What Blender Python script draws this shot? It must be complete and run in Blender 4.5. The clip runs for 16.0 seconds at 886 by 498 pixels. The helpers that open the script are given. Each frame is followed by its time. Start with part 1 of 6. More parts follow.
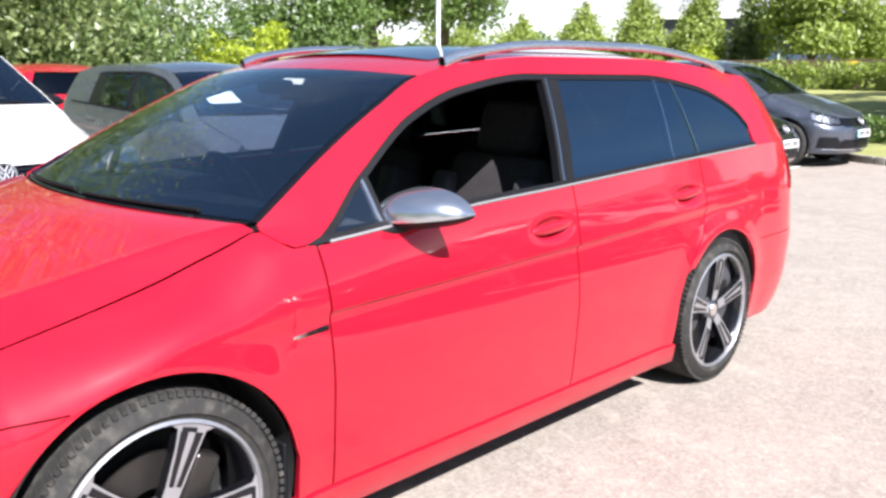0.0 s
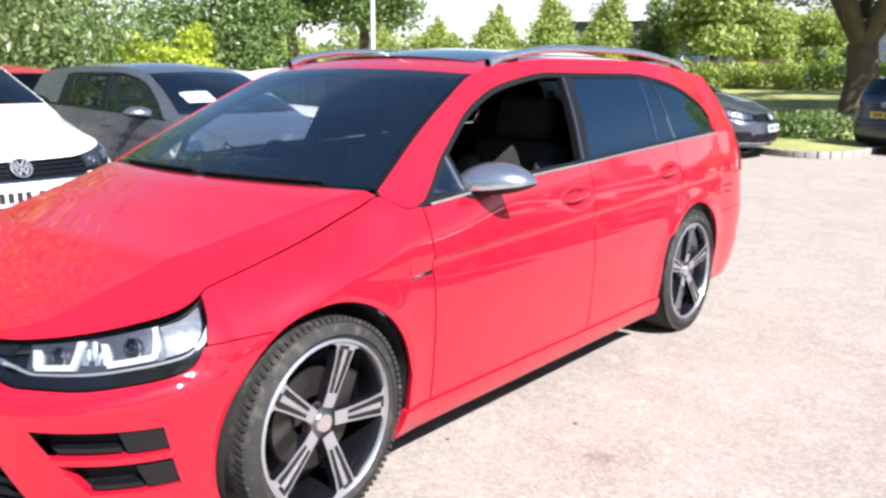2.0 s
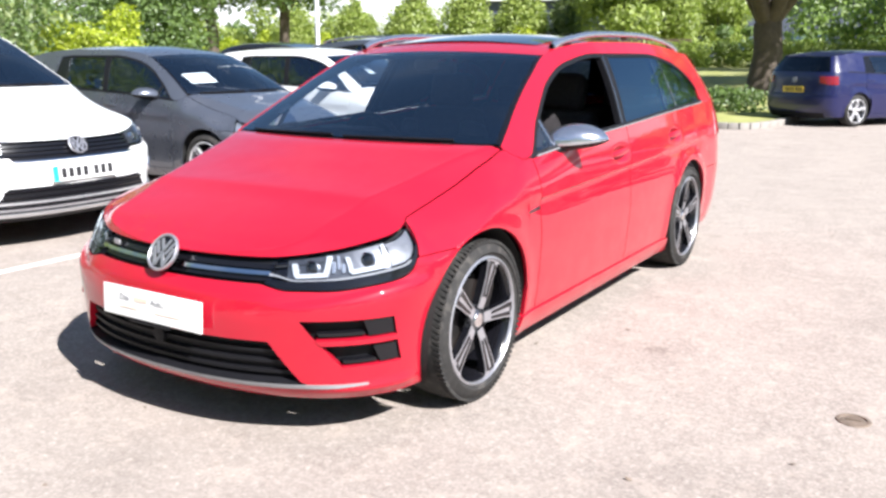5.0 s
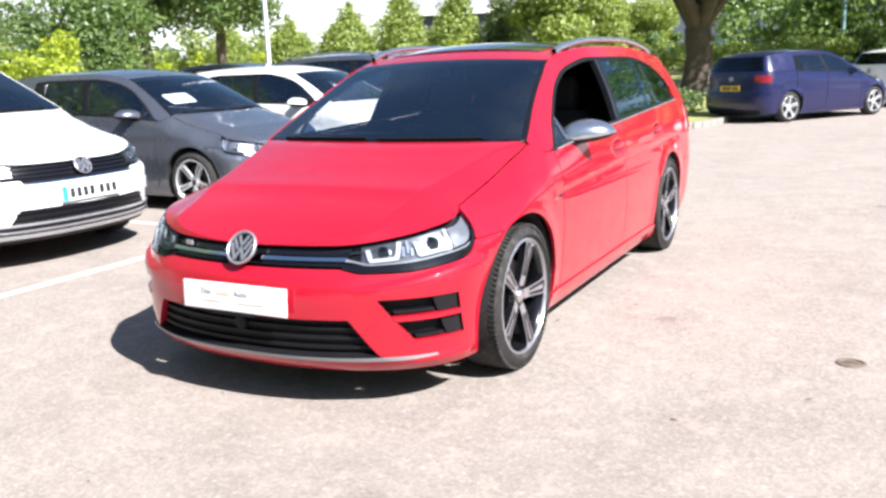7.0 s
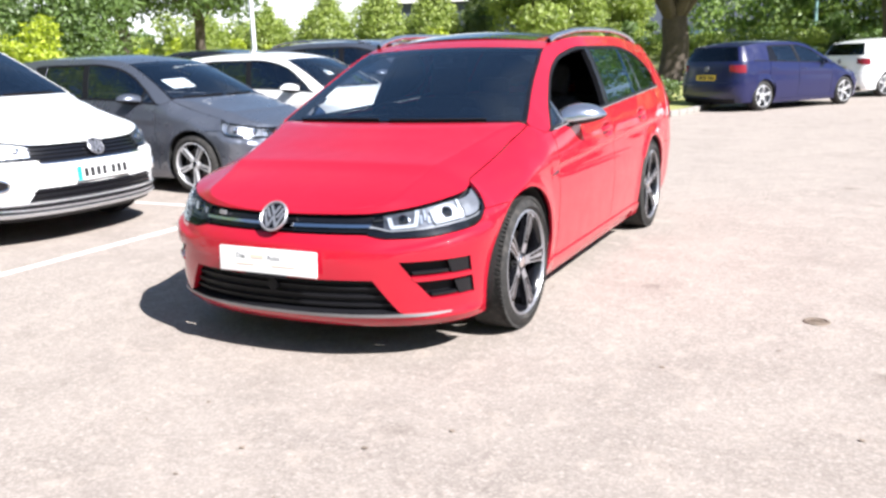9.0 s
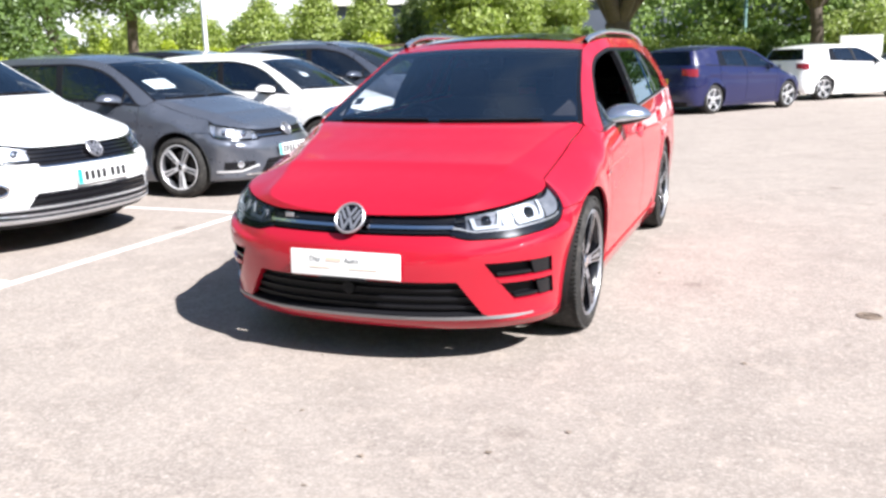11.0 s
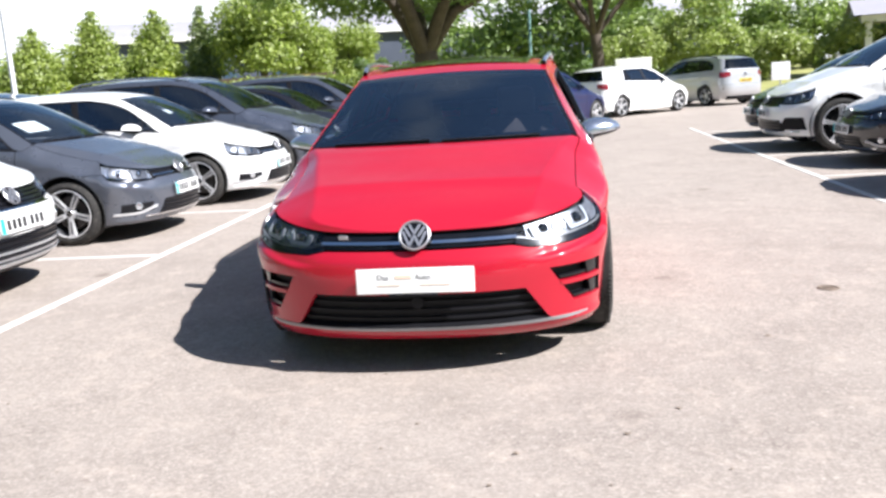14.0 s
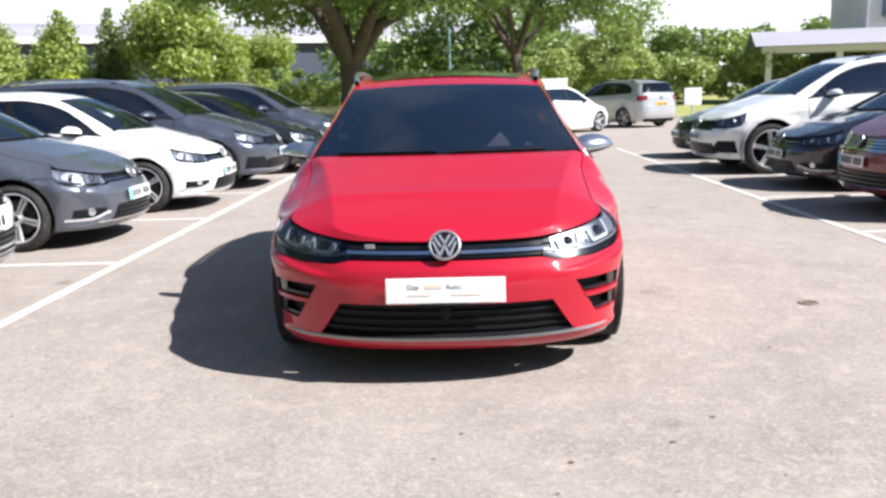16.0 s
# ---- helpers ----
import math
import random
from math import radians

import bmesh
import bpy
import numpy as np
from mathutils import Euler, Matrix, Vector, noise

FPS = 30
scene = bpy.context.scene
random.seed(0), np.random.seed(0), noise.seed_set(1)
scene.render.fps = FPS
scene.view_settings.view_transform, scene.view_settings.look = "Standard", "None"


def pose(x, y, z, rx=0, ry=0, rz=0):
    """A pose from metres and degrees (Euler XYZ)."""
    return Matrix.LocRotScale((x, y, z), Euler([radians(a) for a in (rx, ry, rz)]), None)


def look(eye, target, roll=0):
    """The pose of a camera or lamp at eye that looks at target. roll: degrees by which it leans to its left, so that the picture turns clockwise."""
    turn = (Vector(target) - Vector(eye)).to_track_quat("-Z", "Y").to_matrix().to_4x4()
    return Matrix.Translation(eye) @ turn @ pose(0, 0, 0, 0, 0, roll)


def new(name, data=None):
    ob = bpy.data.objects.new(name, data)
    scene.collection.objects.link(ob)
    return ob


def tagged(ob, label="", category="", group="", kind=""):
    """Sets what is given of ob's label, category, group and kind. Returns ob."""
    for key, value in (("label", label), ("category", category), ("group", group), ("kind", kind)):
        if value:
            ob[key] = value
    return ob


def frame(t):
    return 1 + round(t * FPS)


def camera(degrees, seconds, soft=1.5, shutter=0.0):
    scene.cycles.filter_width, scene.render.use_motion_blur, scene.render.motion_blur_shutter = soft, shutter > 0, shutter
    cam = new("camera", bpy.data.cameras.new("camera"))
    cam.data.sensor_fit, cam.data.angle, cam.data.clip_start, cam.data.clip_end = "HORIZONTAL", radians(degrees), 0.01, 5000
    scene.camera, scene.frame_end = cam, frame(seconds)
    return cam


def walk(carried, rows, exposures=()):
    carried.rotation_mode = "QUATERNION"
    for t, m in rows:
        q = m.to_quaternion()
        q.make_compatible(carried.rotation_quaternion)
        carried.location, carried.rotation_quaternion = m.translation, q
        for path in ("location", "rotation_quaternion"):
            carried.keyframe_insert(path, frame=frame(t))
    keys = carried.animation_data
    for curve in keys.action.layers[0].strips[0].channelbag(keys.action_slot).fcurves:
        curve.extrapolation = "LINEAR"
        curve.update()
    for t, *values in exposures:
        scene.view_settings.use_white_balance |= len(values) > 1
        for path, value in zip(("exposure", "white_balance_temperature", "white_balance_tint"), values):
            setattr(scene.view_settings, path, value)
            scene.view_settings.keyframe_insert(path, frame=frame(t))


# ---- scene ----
cam = camera(55.0, 16.0, soft=2.8)
PATH = [
    (0, (2.541, -0.826, 1.332), (1.171, 0.575, 0.931), 0.5),
    (0.5, (2.556, -1.01, 1.328), (1.234, 0.436, 0.927), 0.1),
    (1, (2.512, -1.246, 1.318), (1.24, 0.246, 0.922), 0.3),
    (1.5, (2.522, -1.434, 1.316), (1.279, 0.084, 0.926), 0.5),
    (2, (2.578, -1.624, 1.319), (1.359, -0.09, 0.922), 0.4),
    (2.5, (2.54, -1.811, 1.32), (1.353, -0.254, 0.914), -0.4),
    (3, (2.465, -2.04, 1.319), (1.308, -0.46, 0.914), -0.7),
    (3.5, (2.496, -2.209, 1.316), (1.354, -0.617, 0.913), -0.9),
    (4, (2.589, -2.381, 1.325), (1.464, -0.779, 0.914), -0.7),
    (4.5, (2.544, -2.537, 1.321), (1.453, -0.915, 0.901), -0.4),
    (4.7, (2.491, -2.632, 1.323), (1.425, -0.996, 0.890), 0.0),
    (6.8, (2.316, -3.254, 1.308), (1.374, -1.541, 0.89), -2.1),
    (7, (2.258, -3.318, 1.296), (1.331, -1.594, 0.885), -2.2),
    (7.5, (2.201, -3.437, 1.298), (1.303, -1.698, 0.886), -2.1),
    (8, (2.284, -3.547, 1.301), (1.393, -1.804, 0.89), -1.8),
    (8.5, (2.343, -3.653, 1.305), (1.455, -1.911, 0.884), -1.9),
    (9, (2.3, -3.742, 1.295), (1.425, -1.998, 0.856), -1.8),
    (9.2, (2.25, -3.8, 1.295), (1.387, -2.052, 0.849), -1.5),
    (11.3, (1.552, -4.046, 1.291), (0.886, -2.208, 0.868), -1.4),
    (11.5, (1.454, -4.148, 1.282), (0.834, -2.291, 0.874), -1.3),
    (12, (1.274, -4.27, 1.282), (0.721, -2.387, 0.894), -1.8),
    (12.5, (1.089, -4.234, 1.274), (0.591, -2.335, 0.886), -3.0),
    (13, (0.937, -4.233, 1.289), (0.514, -2.32, 0.888), -3.8),
    (13.5, (0.759, -4.335, 1.285), (0.431, -2.403, 0.885), -3.6),
    (14, (0.604, -4.413, 1.29), (0.343, -2.468, 0.906), -3.6),
    (14.5, (0.469, -4.363, 1.278), (0.241, -2.411, 0.908), -3.6),
    (15, (0.356, -4.315, 1.295), (0.156, -2.36, 0.924), -2.9),
    (15.5, (0.207, -4.376, 1.29), (0.082, -2.415, 0.917), -1.7),
    (16, (0.064, -4.457, 1.295), (0.023, -2.49, 0.935), -1.5),
]
EXPOSURE = [(t, stops, 6280, 10) for t, stops in ((0, 1.44), (4.5, 1.44), (9, 1.44), (12.5, 1.33), (14.5, 1.26), (16, 1.17))]
walk(cam, [(t, look(eye, target, roll)) for t, eye, target, roll in PATH], EXPOSURE)

# ---- light ----
SUN_EL, SUN_ROT = radians(43.2), radians(109.8)
world = bpy.data.worlds.new("sky")
scene.world = world
world.use_nodes = True
wn, wl = world.node_tree.nodes, world.node_tree.links
sky = wn.new("ShaderNodeTexSky")
sky.sky_type, sky.sun_disc, sky.sun_elevation, sky.sun_rotation = "NISHITA", False, SUN_EL, SUN_ROT
sky.dust_density, sky.air_density, sky.ozone_density = 0.6, 1.1, 3.5
cloud_at = wn.new("ShaderNodeTexCoord")
cloud_noise = wn.new("ShaderNodeTexNoise")
cloud_noise.inputs["Scale"].default_value, cloud_noise.inputs["Detail"].default_value = 2.2, 5
cloud_ramp = wn.new("ShaderNodeValToRGB")
cloud_ramp.color_ramp.elements[0].position, cloud_ramp.color_ramp.elements[1].position = 0.54, 0.90
cloud_mix = wn.new("ShaderNodeMixRGB")
cloud_mix.inputs[2].default_value = (3.4, 3.6, 4.0, 1)
wl.new(cloud_at.outputs["Generated"], cloud_noise.inputs["Vector"])
wl.new(cloud_noise.outputs["Fac"], cloud_ramp.inputs[0])
wl.new(cloud_ramp.outputs[0], cloud_mix.inputs[0])
wl.new(sky.outputs[0], cloud_mix.inputs[1])
haze_at, haze_ramp, haze_mix = wn.new("ShaderNodeSeparateXYZ"), wn.new("ShaderNodeValToRGB"), wn.new("ShaderNodeMixRGB")
haze_ramp.color_ramp.elements[0].position, haze_ramp.color_ramp.elements[1].position = 0.10, 0.19
haze_ramp.color_ramp.elements[0].color, haze_ramp.color_ramp.elements[1].color = (0.85, 0.85, 0.85, 1), (0, 0, 0, 1)
haze_mix.inputs[2].default_value = (13.0, 13.0, 13.1, 1)
wl.new(cloud_at.outputs["Generated"], haze_at.inputs[0])
wl.new(haze_at.outputs["Z"], haze_ramp.inputs[0])
wl.new(haze_ramp.outputs[0], haze_mix.inputs[0])
wl.new(cloud_mix.outputs[0], haze_mix.inputs[1])
wl.new(haze_mix.outputs[0], wn["Background"].inputs[0])
wn["Background"].inputs[1].default_value = 0.050
sun = new("sun", bpy.data.lights.new("sun", "SUN"))
sun.data.energy, sun.data.angle, sun.data.color = 5.0, radians(0.53), (1.0, 0.960, 0.93)
sun.matrix_world = look((10.03, -3.60, 10.0), (0, 0, 0))

# ---- materials ----


def nodes_of(name):
    m = bpy.data.materials.new(name)
    m.use_nodes = True
    return m, m.node_tree.nodes, m.node_tree.links


def noise_node(n, l, scale, detail=4, rough=0.55, source="Object"):
    at = n.new("ShaderNodeTexCoord")
    tex = n.new("ShaderNodeTexNoise")
    tex.inputs["Scale"].default_value, tex.inputs["Detail"].default_value, tex.inputs["Roughness"].default_value = scale, detail, rough
    l.new(at.outputs[source], tex.inputs["Vector"])
    return tex.outputs["Fac"]


def ramp(n, l, value, low, high, c0, c1):
    r = n.new("ShaderNodeValToRGB")
    r.color_ramp.elements[0].position, r.color_ramp.elements[1].position = low, high
    r.color_ramp.elements[0].color, r.color_ramp.elements[1].color = (*c0, 1), (*c1, 1)
    l.new(value, r.inputs[0])
    return r.outputs[0]


def blend(n, l, fac, a, b, mode="MIX"):
    x = n.new("ShaderNodeMixRGB")
    x.blend_type = mode
    for socket, value in zip(x.inputs, (fac, a, b)):
        if isinstance(value, (int, float)):
            socket.default_value = value
        elif isinstance(value, tuple):
            socket.default_value = (*value, 1)
        else:
            l.new(value, socket)
    return x.outputs[0]


def surface(name, base, rough=0.5, metal=0.0, coat=0.0, var=0.12, scale=6.0, bump=0.0, bscale=90.0, spec=0.5, dust=0.0, emit=0.0):
    """Paint, plastic, metal or rubber: two scales of variation in colour and gloss, and fine relief."""
    m, n, l = nodes_of(name)
    b = n["Principled BSDF"]
    dark, light = tuple(c * (1 - var) for c in base), tuple(min(1, c * (1 + var)) for c in base)
    col = ramp(n, l, noise_node(n, l, scale), 0.3, 0.7, dark, light)
    col = blend(n, l, 0.35, col, ramp(n, l, noise_node(n, l, scale * 11), 0.3, 0.7, dark, light))
    if dust:
        col = blend(n, l, ramp(n, l, noise_node(n, l, scale * 2.3, 7), 0.5, 0.8, (0, 0, 0), (dust, dust, dust)), col, (0.42, 0.37, 0.32))
    l.new(col, b.inputs["Base Color"])
    l.new(ramp(n, l, noise_node(n, l, scale * 3), 0.3, 0.7, (rough * 0.85,) * 3, (min(1, rough * 1.15),) * 3), b.inputs["Roughness"])
    b.inputs["Metallic"].default_value = metal
    b.inputs["Coat Weight"].default_value, b.inputs["Coat Roughness"].default_value, b.inputs["Coat IOR"].default_value = coat, 0.03, 1.52
    b.inputs["Specular IOR Level"].default_value = spec
    if emit:
        b.inputs["Emission Color"].default_value, b.inputs["Emission Strength"].default_value = (*base, 1), emit
    if bump:
        bn = n.new("ShaderNodeBump")
        bn.inputs["Strength"].default_value, bn.inputs["Distance"].default_value = bump, 0.004
        l.new(noise_node(n, l, bscale, 6), bn.inputs["Height"])
        l.new(bn.outputs[0], b.inputs["Normal"])
    return m


def glazing(name, tint, rough=0.0, ior=1.85, sheen=(0.80, 0.91, 1)):
    """A thin pane: what passes through is tinted, and the gloss rises with the angle."""
    m, n, l = nodes_of(name)
    n.remove(n["Principled BSDF"])
    clear, gloss, mix, fr = n.new("ShaderNodeBsdfTransparent"), n.new("ShaderNodeBsdfGlossy"), n.new("ShaderNodeMixShader"), n.new("ShaderNodeFresnel")
    clear.inputs[0].default_value = (*tint, 1)
    gloss.inputs["Roughness"].default_value = rough
    gloss.inputs["Color"].default_value = (*sheen, 1)
    fr.inputs[0].default_value = ior
    l.new(fr.outputs[0], mix.inputs[0])
    l.new(clear.outputs[0], mix.inputs[1])
    l.new(gloss.outputs[0], mix.inputs[2])
    l.new(mix.outputs[0], n["Material Output"].inputs[0])
    return m


def leafage(name, dark, light, tint=(0.88, 1.0, 0.60)):
    """Leaves: each one its own green, some light passing through."""
    m, n, l = nodes_of(name)
    n.remove(n["Principled BSDF"])
    geo = n.new("ShaderNodeNewGeometry")
    col = ramp(n, l, geo.outputs["Random Per Island"], 0.0, 1.0, dark, light)
    col = blend(n, l, ramp(n, l, noise_node(n, l, 0.9, 3), 0.35, 0.7, (0, 0, 0), (0.7, 0.7, 0.7)), col, light)
    dif, tra, glo, mix, mix2 = n.new("ShaderNodeBsdfDiffuse"), n.new("ShaderNodeBsdfTranslucent"), n.new("ShaderNodeBsdfGlossy"), n.new("ShaderNodeMixShader"), n.new("ShaderNodeMixShader")
    l.new(col, dif.inputs[0])
    l.new(blend(n, l, 1.0, col, tint, "MULTIPLY"), tra.inputs[0])
    glo.inputs["Roughness"].default_value = 0.45
    mix.inputs[0].default_value, mix2.inputs[0].default_value = 0.48, 0.05
    l.new(dif.outputs[0], mix.inputs[1])
    l.new(tra.outputs[0], mix.inputs[2])
    l.new(mix.outputs[0], mix2.inputs[1])
    l.new(glo.outputs[0], mix2.inputs[2])
    l.new(mix2.outputs[0], n["Material Output"].inputs[0])
    return m


def asphalt():
    """Old sun-bleached tarmac: pale stones in a darker binder, worn patches and oil spots."""
    m, n, l = nodes_of("asphalt")
    b = n["Principled BSDF"]
    at = n.new("ShaderNodeTexCoord")
    stones = n.new("ShaderNodeTexVoronoi")
    stones.inputs["Scale"].default_value = 85
    l.new(at.outputs["Object"], stones.inputs["Vector"])
    grey = n.new("ShaderNodeSeparateColor")
    l.new(stones.outputs["Color"], grey.inputs[0])
    col = ramp(n, l, grey.outputs[0], 0.0, 1.0, (0.262, 0.238, 0.220), (0.445, 0.408, 0.378))
    binder = ramp(n, l, stones.outputs["Distance"], 0.42, 0.62, (0, 0, 0), (0.7,) * 3)
    col = blend(n, l, binder, col, (0.188, 0.169, 0.158))
    col = blend(n, l, 0.40, col, ramp(n, l, noise_node(n, l, 22, 6, 0.75), 0.34, 0.68, (0.207, 0.186, 0.173), (0.451, 0.415, 0.387)))
    col = blend(n, l, ramp(n, l, noise_node(n, l, 0.45, 6, 0.62), 0.44, 0.66, (0, 0, 0), (0.42,) * 3), col, (0.240, 0.218, 0.204))
    col = blend(n, l, ramp(n, l, noise_node(n, l, 1.7, 6, 0.65), 0.40, 0.62, (0.30,) * 3, (0, 0, 0)), col, (0.423, 0.390, 0.363))
    col = blend(n, l, ramp(n, l, noise_node(n, l, 3.1, 6, 0.7), 0.66, 0.73, (0, 0, 0), (0.5,) * 3), col, (0.160, 0.136, 0.123))
    col = blend(n, l, ramp(n, l, noise_node(n, l, 6.5, 5, 0.7), 0.52, 0.66, (0, 0, 0), (0.45,) * 3), col, (0.465, 0.415, 0.375))
    col = blend(n, l, ramp(n, l, noise_node(n, l, 11.0, 4, 0.75), 0.60, 0.72, (0, 0, 0), (0.50,) * 3), col, (0.215, 0.180, 0.155))
    vor = n.new("ShaderNodeTexVoronoi")
    vor.voronoi_dimensions = "2D"
    vor.inputs["Scale"].default_value = 0.62
    jog = n.new("ShaderNodeVectorMath")
    jog.operation = "MULTIPLY_ADD"
    jog.inputs[1].default_value = (0.20, 0.20, 0.20)
    l.new(noise_node(n, l, 9.0, 4, 0.6), jog.inputs[0])
    l.new(at.outputs["Object"], jog.inputs[2])
    l.new(jog.outputs[0], vor.inputs["Vector"])
    spots = blend(n, l, 1.0, ramp(n, l, vor.outputs["Distance"], 0.026, 0.055, (0.62,) * 3, (0, 0, 0)), ramp(n, l, noise_node(n, l, 0.7, 3), 0.46, 0.56, (0, 0, 0), (1, 1, 1)), "MULTIPLY")
    col = blend(n, l, spots, col, (0.141, 0.117, 0.104))
    col = blend(n, l, ramp(n, l, noise_node(n, l, 48.0, 3, 0.6), 0.57, 0.66, (0, 0, 0), (0.34,) * 3), col, (0.16, 0.138, 0.122))
    col = blend(n, l, ramp(n, l, noise_node(n, l, 36.0, 3, 0.6), 0.57, 0.68, (0, 0, 0), (0.34,) * 3), col, (0.60, 0.56, 0.52))
    col = blend(n, l, 1.0, col, (0.955, 0.905, 0.860), "MULTIPLY")
    l.new(col, b.inputs["Base Color"])
    b.inputs["Roughness"].default_value = 0.9
    b.inputs["Specular IOR Level"].default_value = 0.25
    bn = n.new("ShaderNodeBump")
    bn.inputs["Strength"].default_value, bn.inputs["Distance"].default_value = 0.7, 0.006
    l.new(noise_node(n, l, 100, 5, 0.7), bn.inputs["Height"])
    l.new(bn.outputs[0], b.inputs["Normal"])
    return m


def line_paint():
    """Worn white road paint, tarmac showing through where it has gone."""
    m, n, l = nodes_of("road_paint")
    b = n["Principled BSDF"]
    wear = ramp(n, l, noise_node(n, l, 34, 6, 0.7), 0.56, 0.68, (0, 0, 0), (0.8,) * 3)
    col = blend(n, l, wear, (0.58, 0.56, 0.53), (0.3, 0.27, 0.25))
    l.new(col, b.inputs["Base Color"])
    b.inputs["Roughness"].default_value = 0.75
    return m


M_RED = surface("red_paint", (0.37, 0.0066, 0.022), 0.5, coat=1.0, var=0.03, scale=2.0, spec=0.08)
M_WHITE = surface("white_paint", (0.80, 0.80, 0.79), 0.35, coat=0.9, var=0.02, scale=2.0)
M_GREY = surface("grey_metallic_paint", (0.125, 0.137, 0.168), 0.30, metal=0.6, coat=0.9, var=0.05, scale=3.0)
M_DARK = surface("dark_grey_metallic_paint", (0.070, 0.080, 0.107), 0.30, metal=0.4, coat=0.9, var=0.05, scale=3.0)
M_BLACKP = surface("black_paint", (0.010, 0.010, 0.013), 0.25, coat=1.0, var=0.05, scale=3.0)
M_BLUE = surface("blue_metallic_paint", (0.003, 0.005, 0.050), 0.35, metal=0.0, coat=0.5, var=0.05, scale=3.0)
M_SILVER = surface("silver_metallic_paint", (0.50, 0.50, 0.51), 0.32, metal=0.55, coat=0.8, var=0.04, scale=3.0)
M_PLASTIC = surface("black_plastic", (0.008, 0.008, 0.010), 0.55, var=0.2, scale=20, spec=0.18, bump=0.08, bscale=400)
M_GLOSSB = surface("gloss_black", (0.006, 0.006, 0.008), 0.2, coat=0.2, var=0.1, spec=0.35)
M_RUBBER = surface("tyre_rubber", (0.026, 0.025, 0.024), 0.8, var=0.25, scale=14, bump=0.25, bscale=160, dust=0.14, spec=0.3)
M_ALLOY = surface("machined_alloy", (0.44, 0.44, 0.47), 0.36, metal=0.75, var=0.06, scale=30)
M_CHROME = surface("chrome", (0.80, 0.80, 0.82), 0.07, metal=1.0, var=0.03)
M_SATIN = surface("satin_silver", (0.58, 0.61, 0.68), 0.20, metal=0.92, var=0.03, scale=9)
M_WELL = surface("wheel_well_liner", (0.012, 0.012, 0.012), 0.9, var=0.2, scale=10)
M_TRIM = surface("cabin_trim", (0.052, 0.052, 0.060), 0.65, var=0.2, scale=16, bump=0.2, bscale=300)
M_CLOTH = surface("seat_cloth", (0.034, 0.030, 0.033), 0.85, var=0.25, scale=40, bump=0.3, bscale=500)
M_STEEL = surface("brake_steel", (0.06, 0.055, 0.053), 0.4, metal=0.8, var=0.15, scale=20)
M_PLATE = surface("white_plate", (0.80, 0.80, 0.79), 0.35, var=0.02, scale=12)
M_YPLATE = surface("yellow_plate", (0.70, 0.50, 0.06), 0.35, var=0.03, scale=12)
M_CYAN = surface("cyan_mark", (0.03, 0.45, 0.50), 0.4, var=0.05)
M_GREYINK = surface("grey_ink", (0.11, 0.115, 0.125), 0.5, var=0.05)
M_BLACKINK = surface("black_ink", (0.02, 0.02, 0.022), 0.5, var=0.05)
M_PALEINK = surface("pale_orange_ink", (0.72, 0.56, 0.45), 0.5, var=0.05)
M_REDLENS = surface("red_lens", (0.20, 0.008, 0.012), 0.12, coat=0.8, var=0.08, scale=25)
M_LAMPW = surface("lamp_reflector", (0.62, 0.64, 0.68), 0.22, metal=0.8, var=0.05, scale=20)
M_DRL = surface("white_light_guide", (0.42, 0.44, 0.47), 0.3, var=0.02)
M_BEZEL = surface("smoked_chrome_bezel", (0.16, 0.165, 0.18), 0.32, metal=0.85, var=0.1, scale=20)
M_GLASS = glazing("clear_glass", (0.90, 0.94, 0.97), 0.0, 2.9, (0.86, 0.94, 1))
M_CLEAR = glazing("side_glass", (0.92, 0.95, 0.97), 0.0, 1.01)
M_PRIV = glazing("privacy_glass", (0.09, 0.11, 0.14), 0.0, 3.4, (0.62, 0.82, 1))
M_GLASS_DARK = glazing("tinted_glass", (0.42, 0.46, 0.47), 0.0, 2.3, (0.80, 0.90, 1))
M_PRIV_FAR = glazing("dark_privacy_glass", (0.06, 0.07, 0.08), 0.0, 1.6)
M_LAMPH = surface("headlight_silver", (0.12, 0.125, 0.14), 0.42, metal=0.2, var=0.45, scale=22, bump=0.6, bscale=45)
M_ALLOY_PALE = surface("silver_wheel_paint", (0.55, 0.55, 0.56), 0.35, metal=0.25, coat=0.4, var=0.05, scale=20)
M_LIP = surface("grey_lip", (0.26, 0.26, 0.27), 0.45, metal=0.3, var=0.08, scale=12)
M_PAPER = surface("white_paper", (0.78, 0.80, 0.80), 0.8, var=0.03)
M_LENS = glazing("lamp_lens", (0.90, 0.92, 0.95), 0.0, 1.3)
M_ROOFGLASS = surface("roof_glass", (0.006, 0.007, 0.009), 0.04, coat=1.0, var=0.05)
M_BURGUNDY = surface("burgundy_paint", (0.16, 0.012, 0.018), 0.3, metal=0.2, coat=1.0, var=0.05, scale=3)
M_ASPHALT = asphalt()
M_LINE = line_paint()


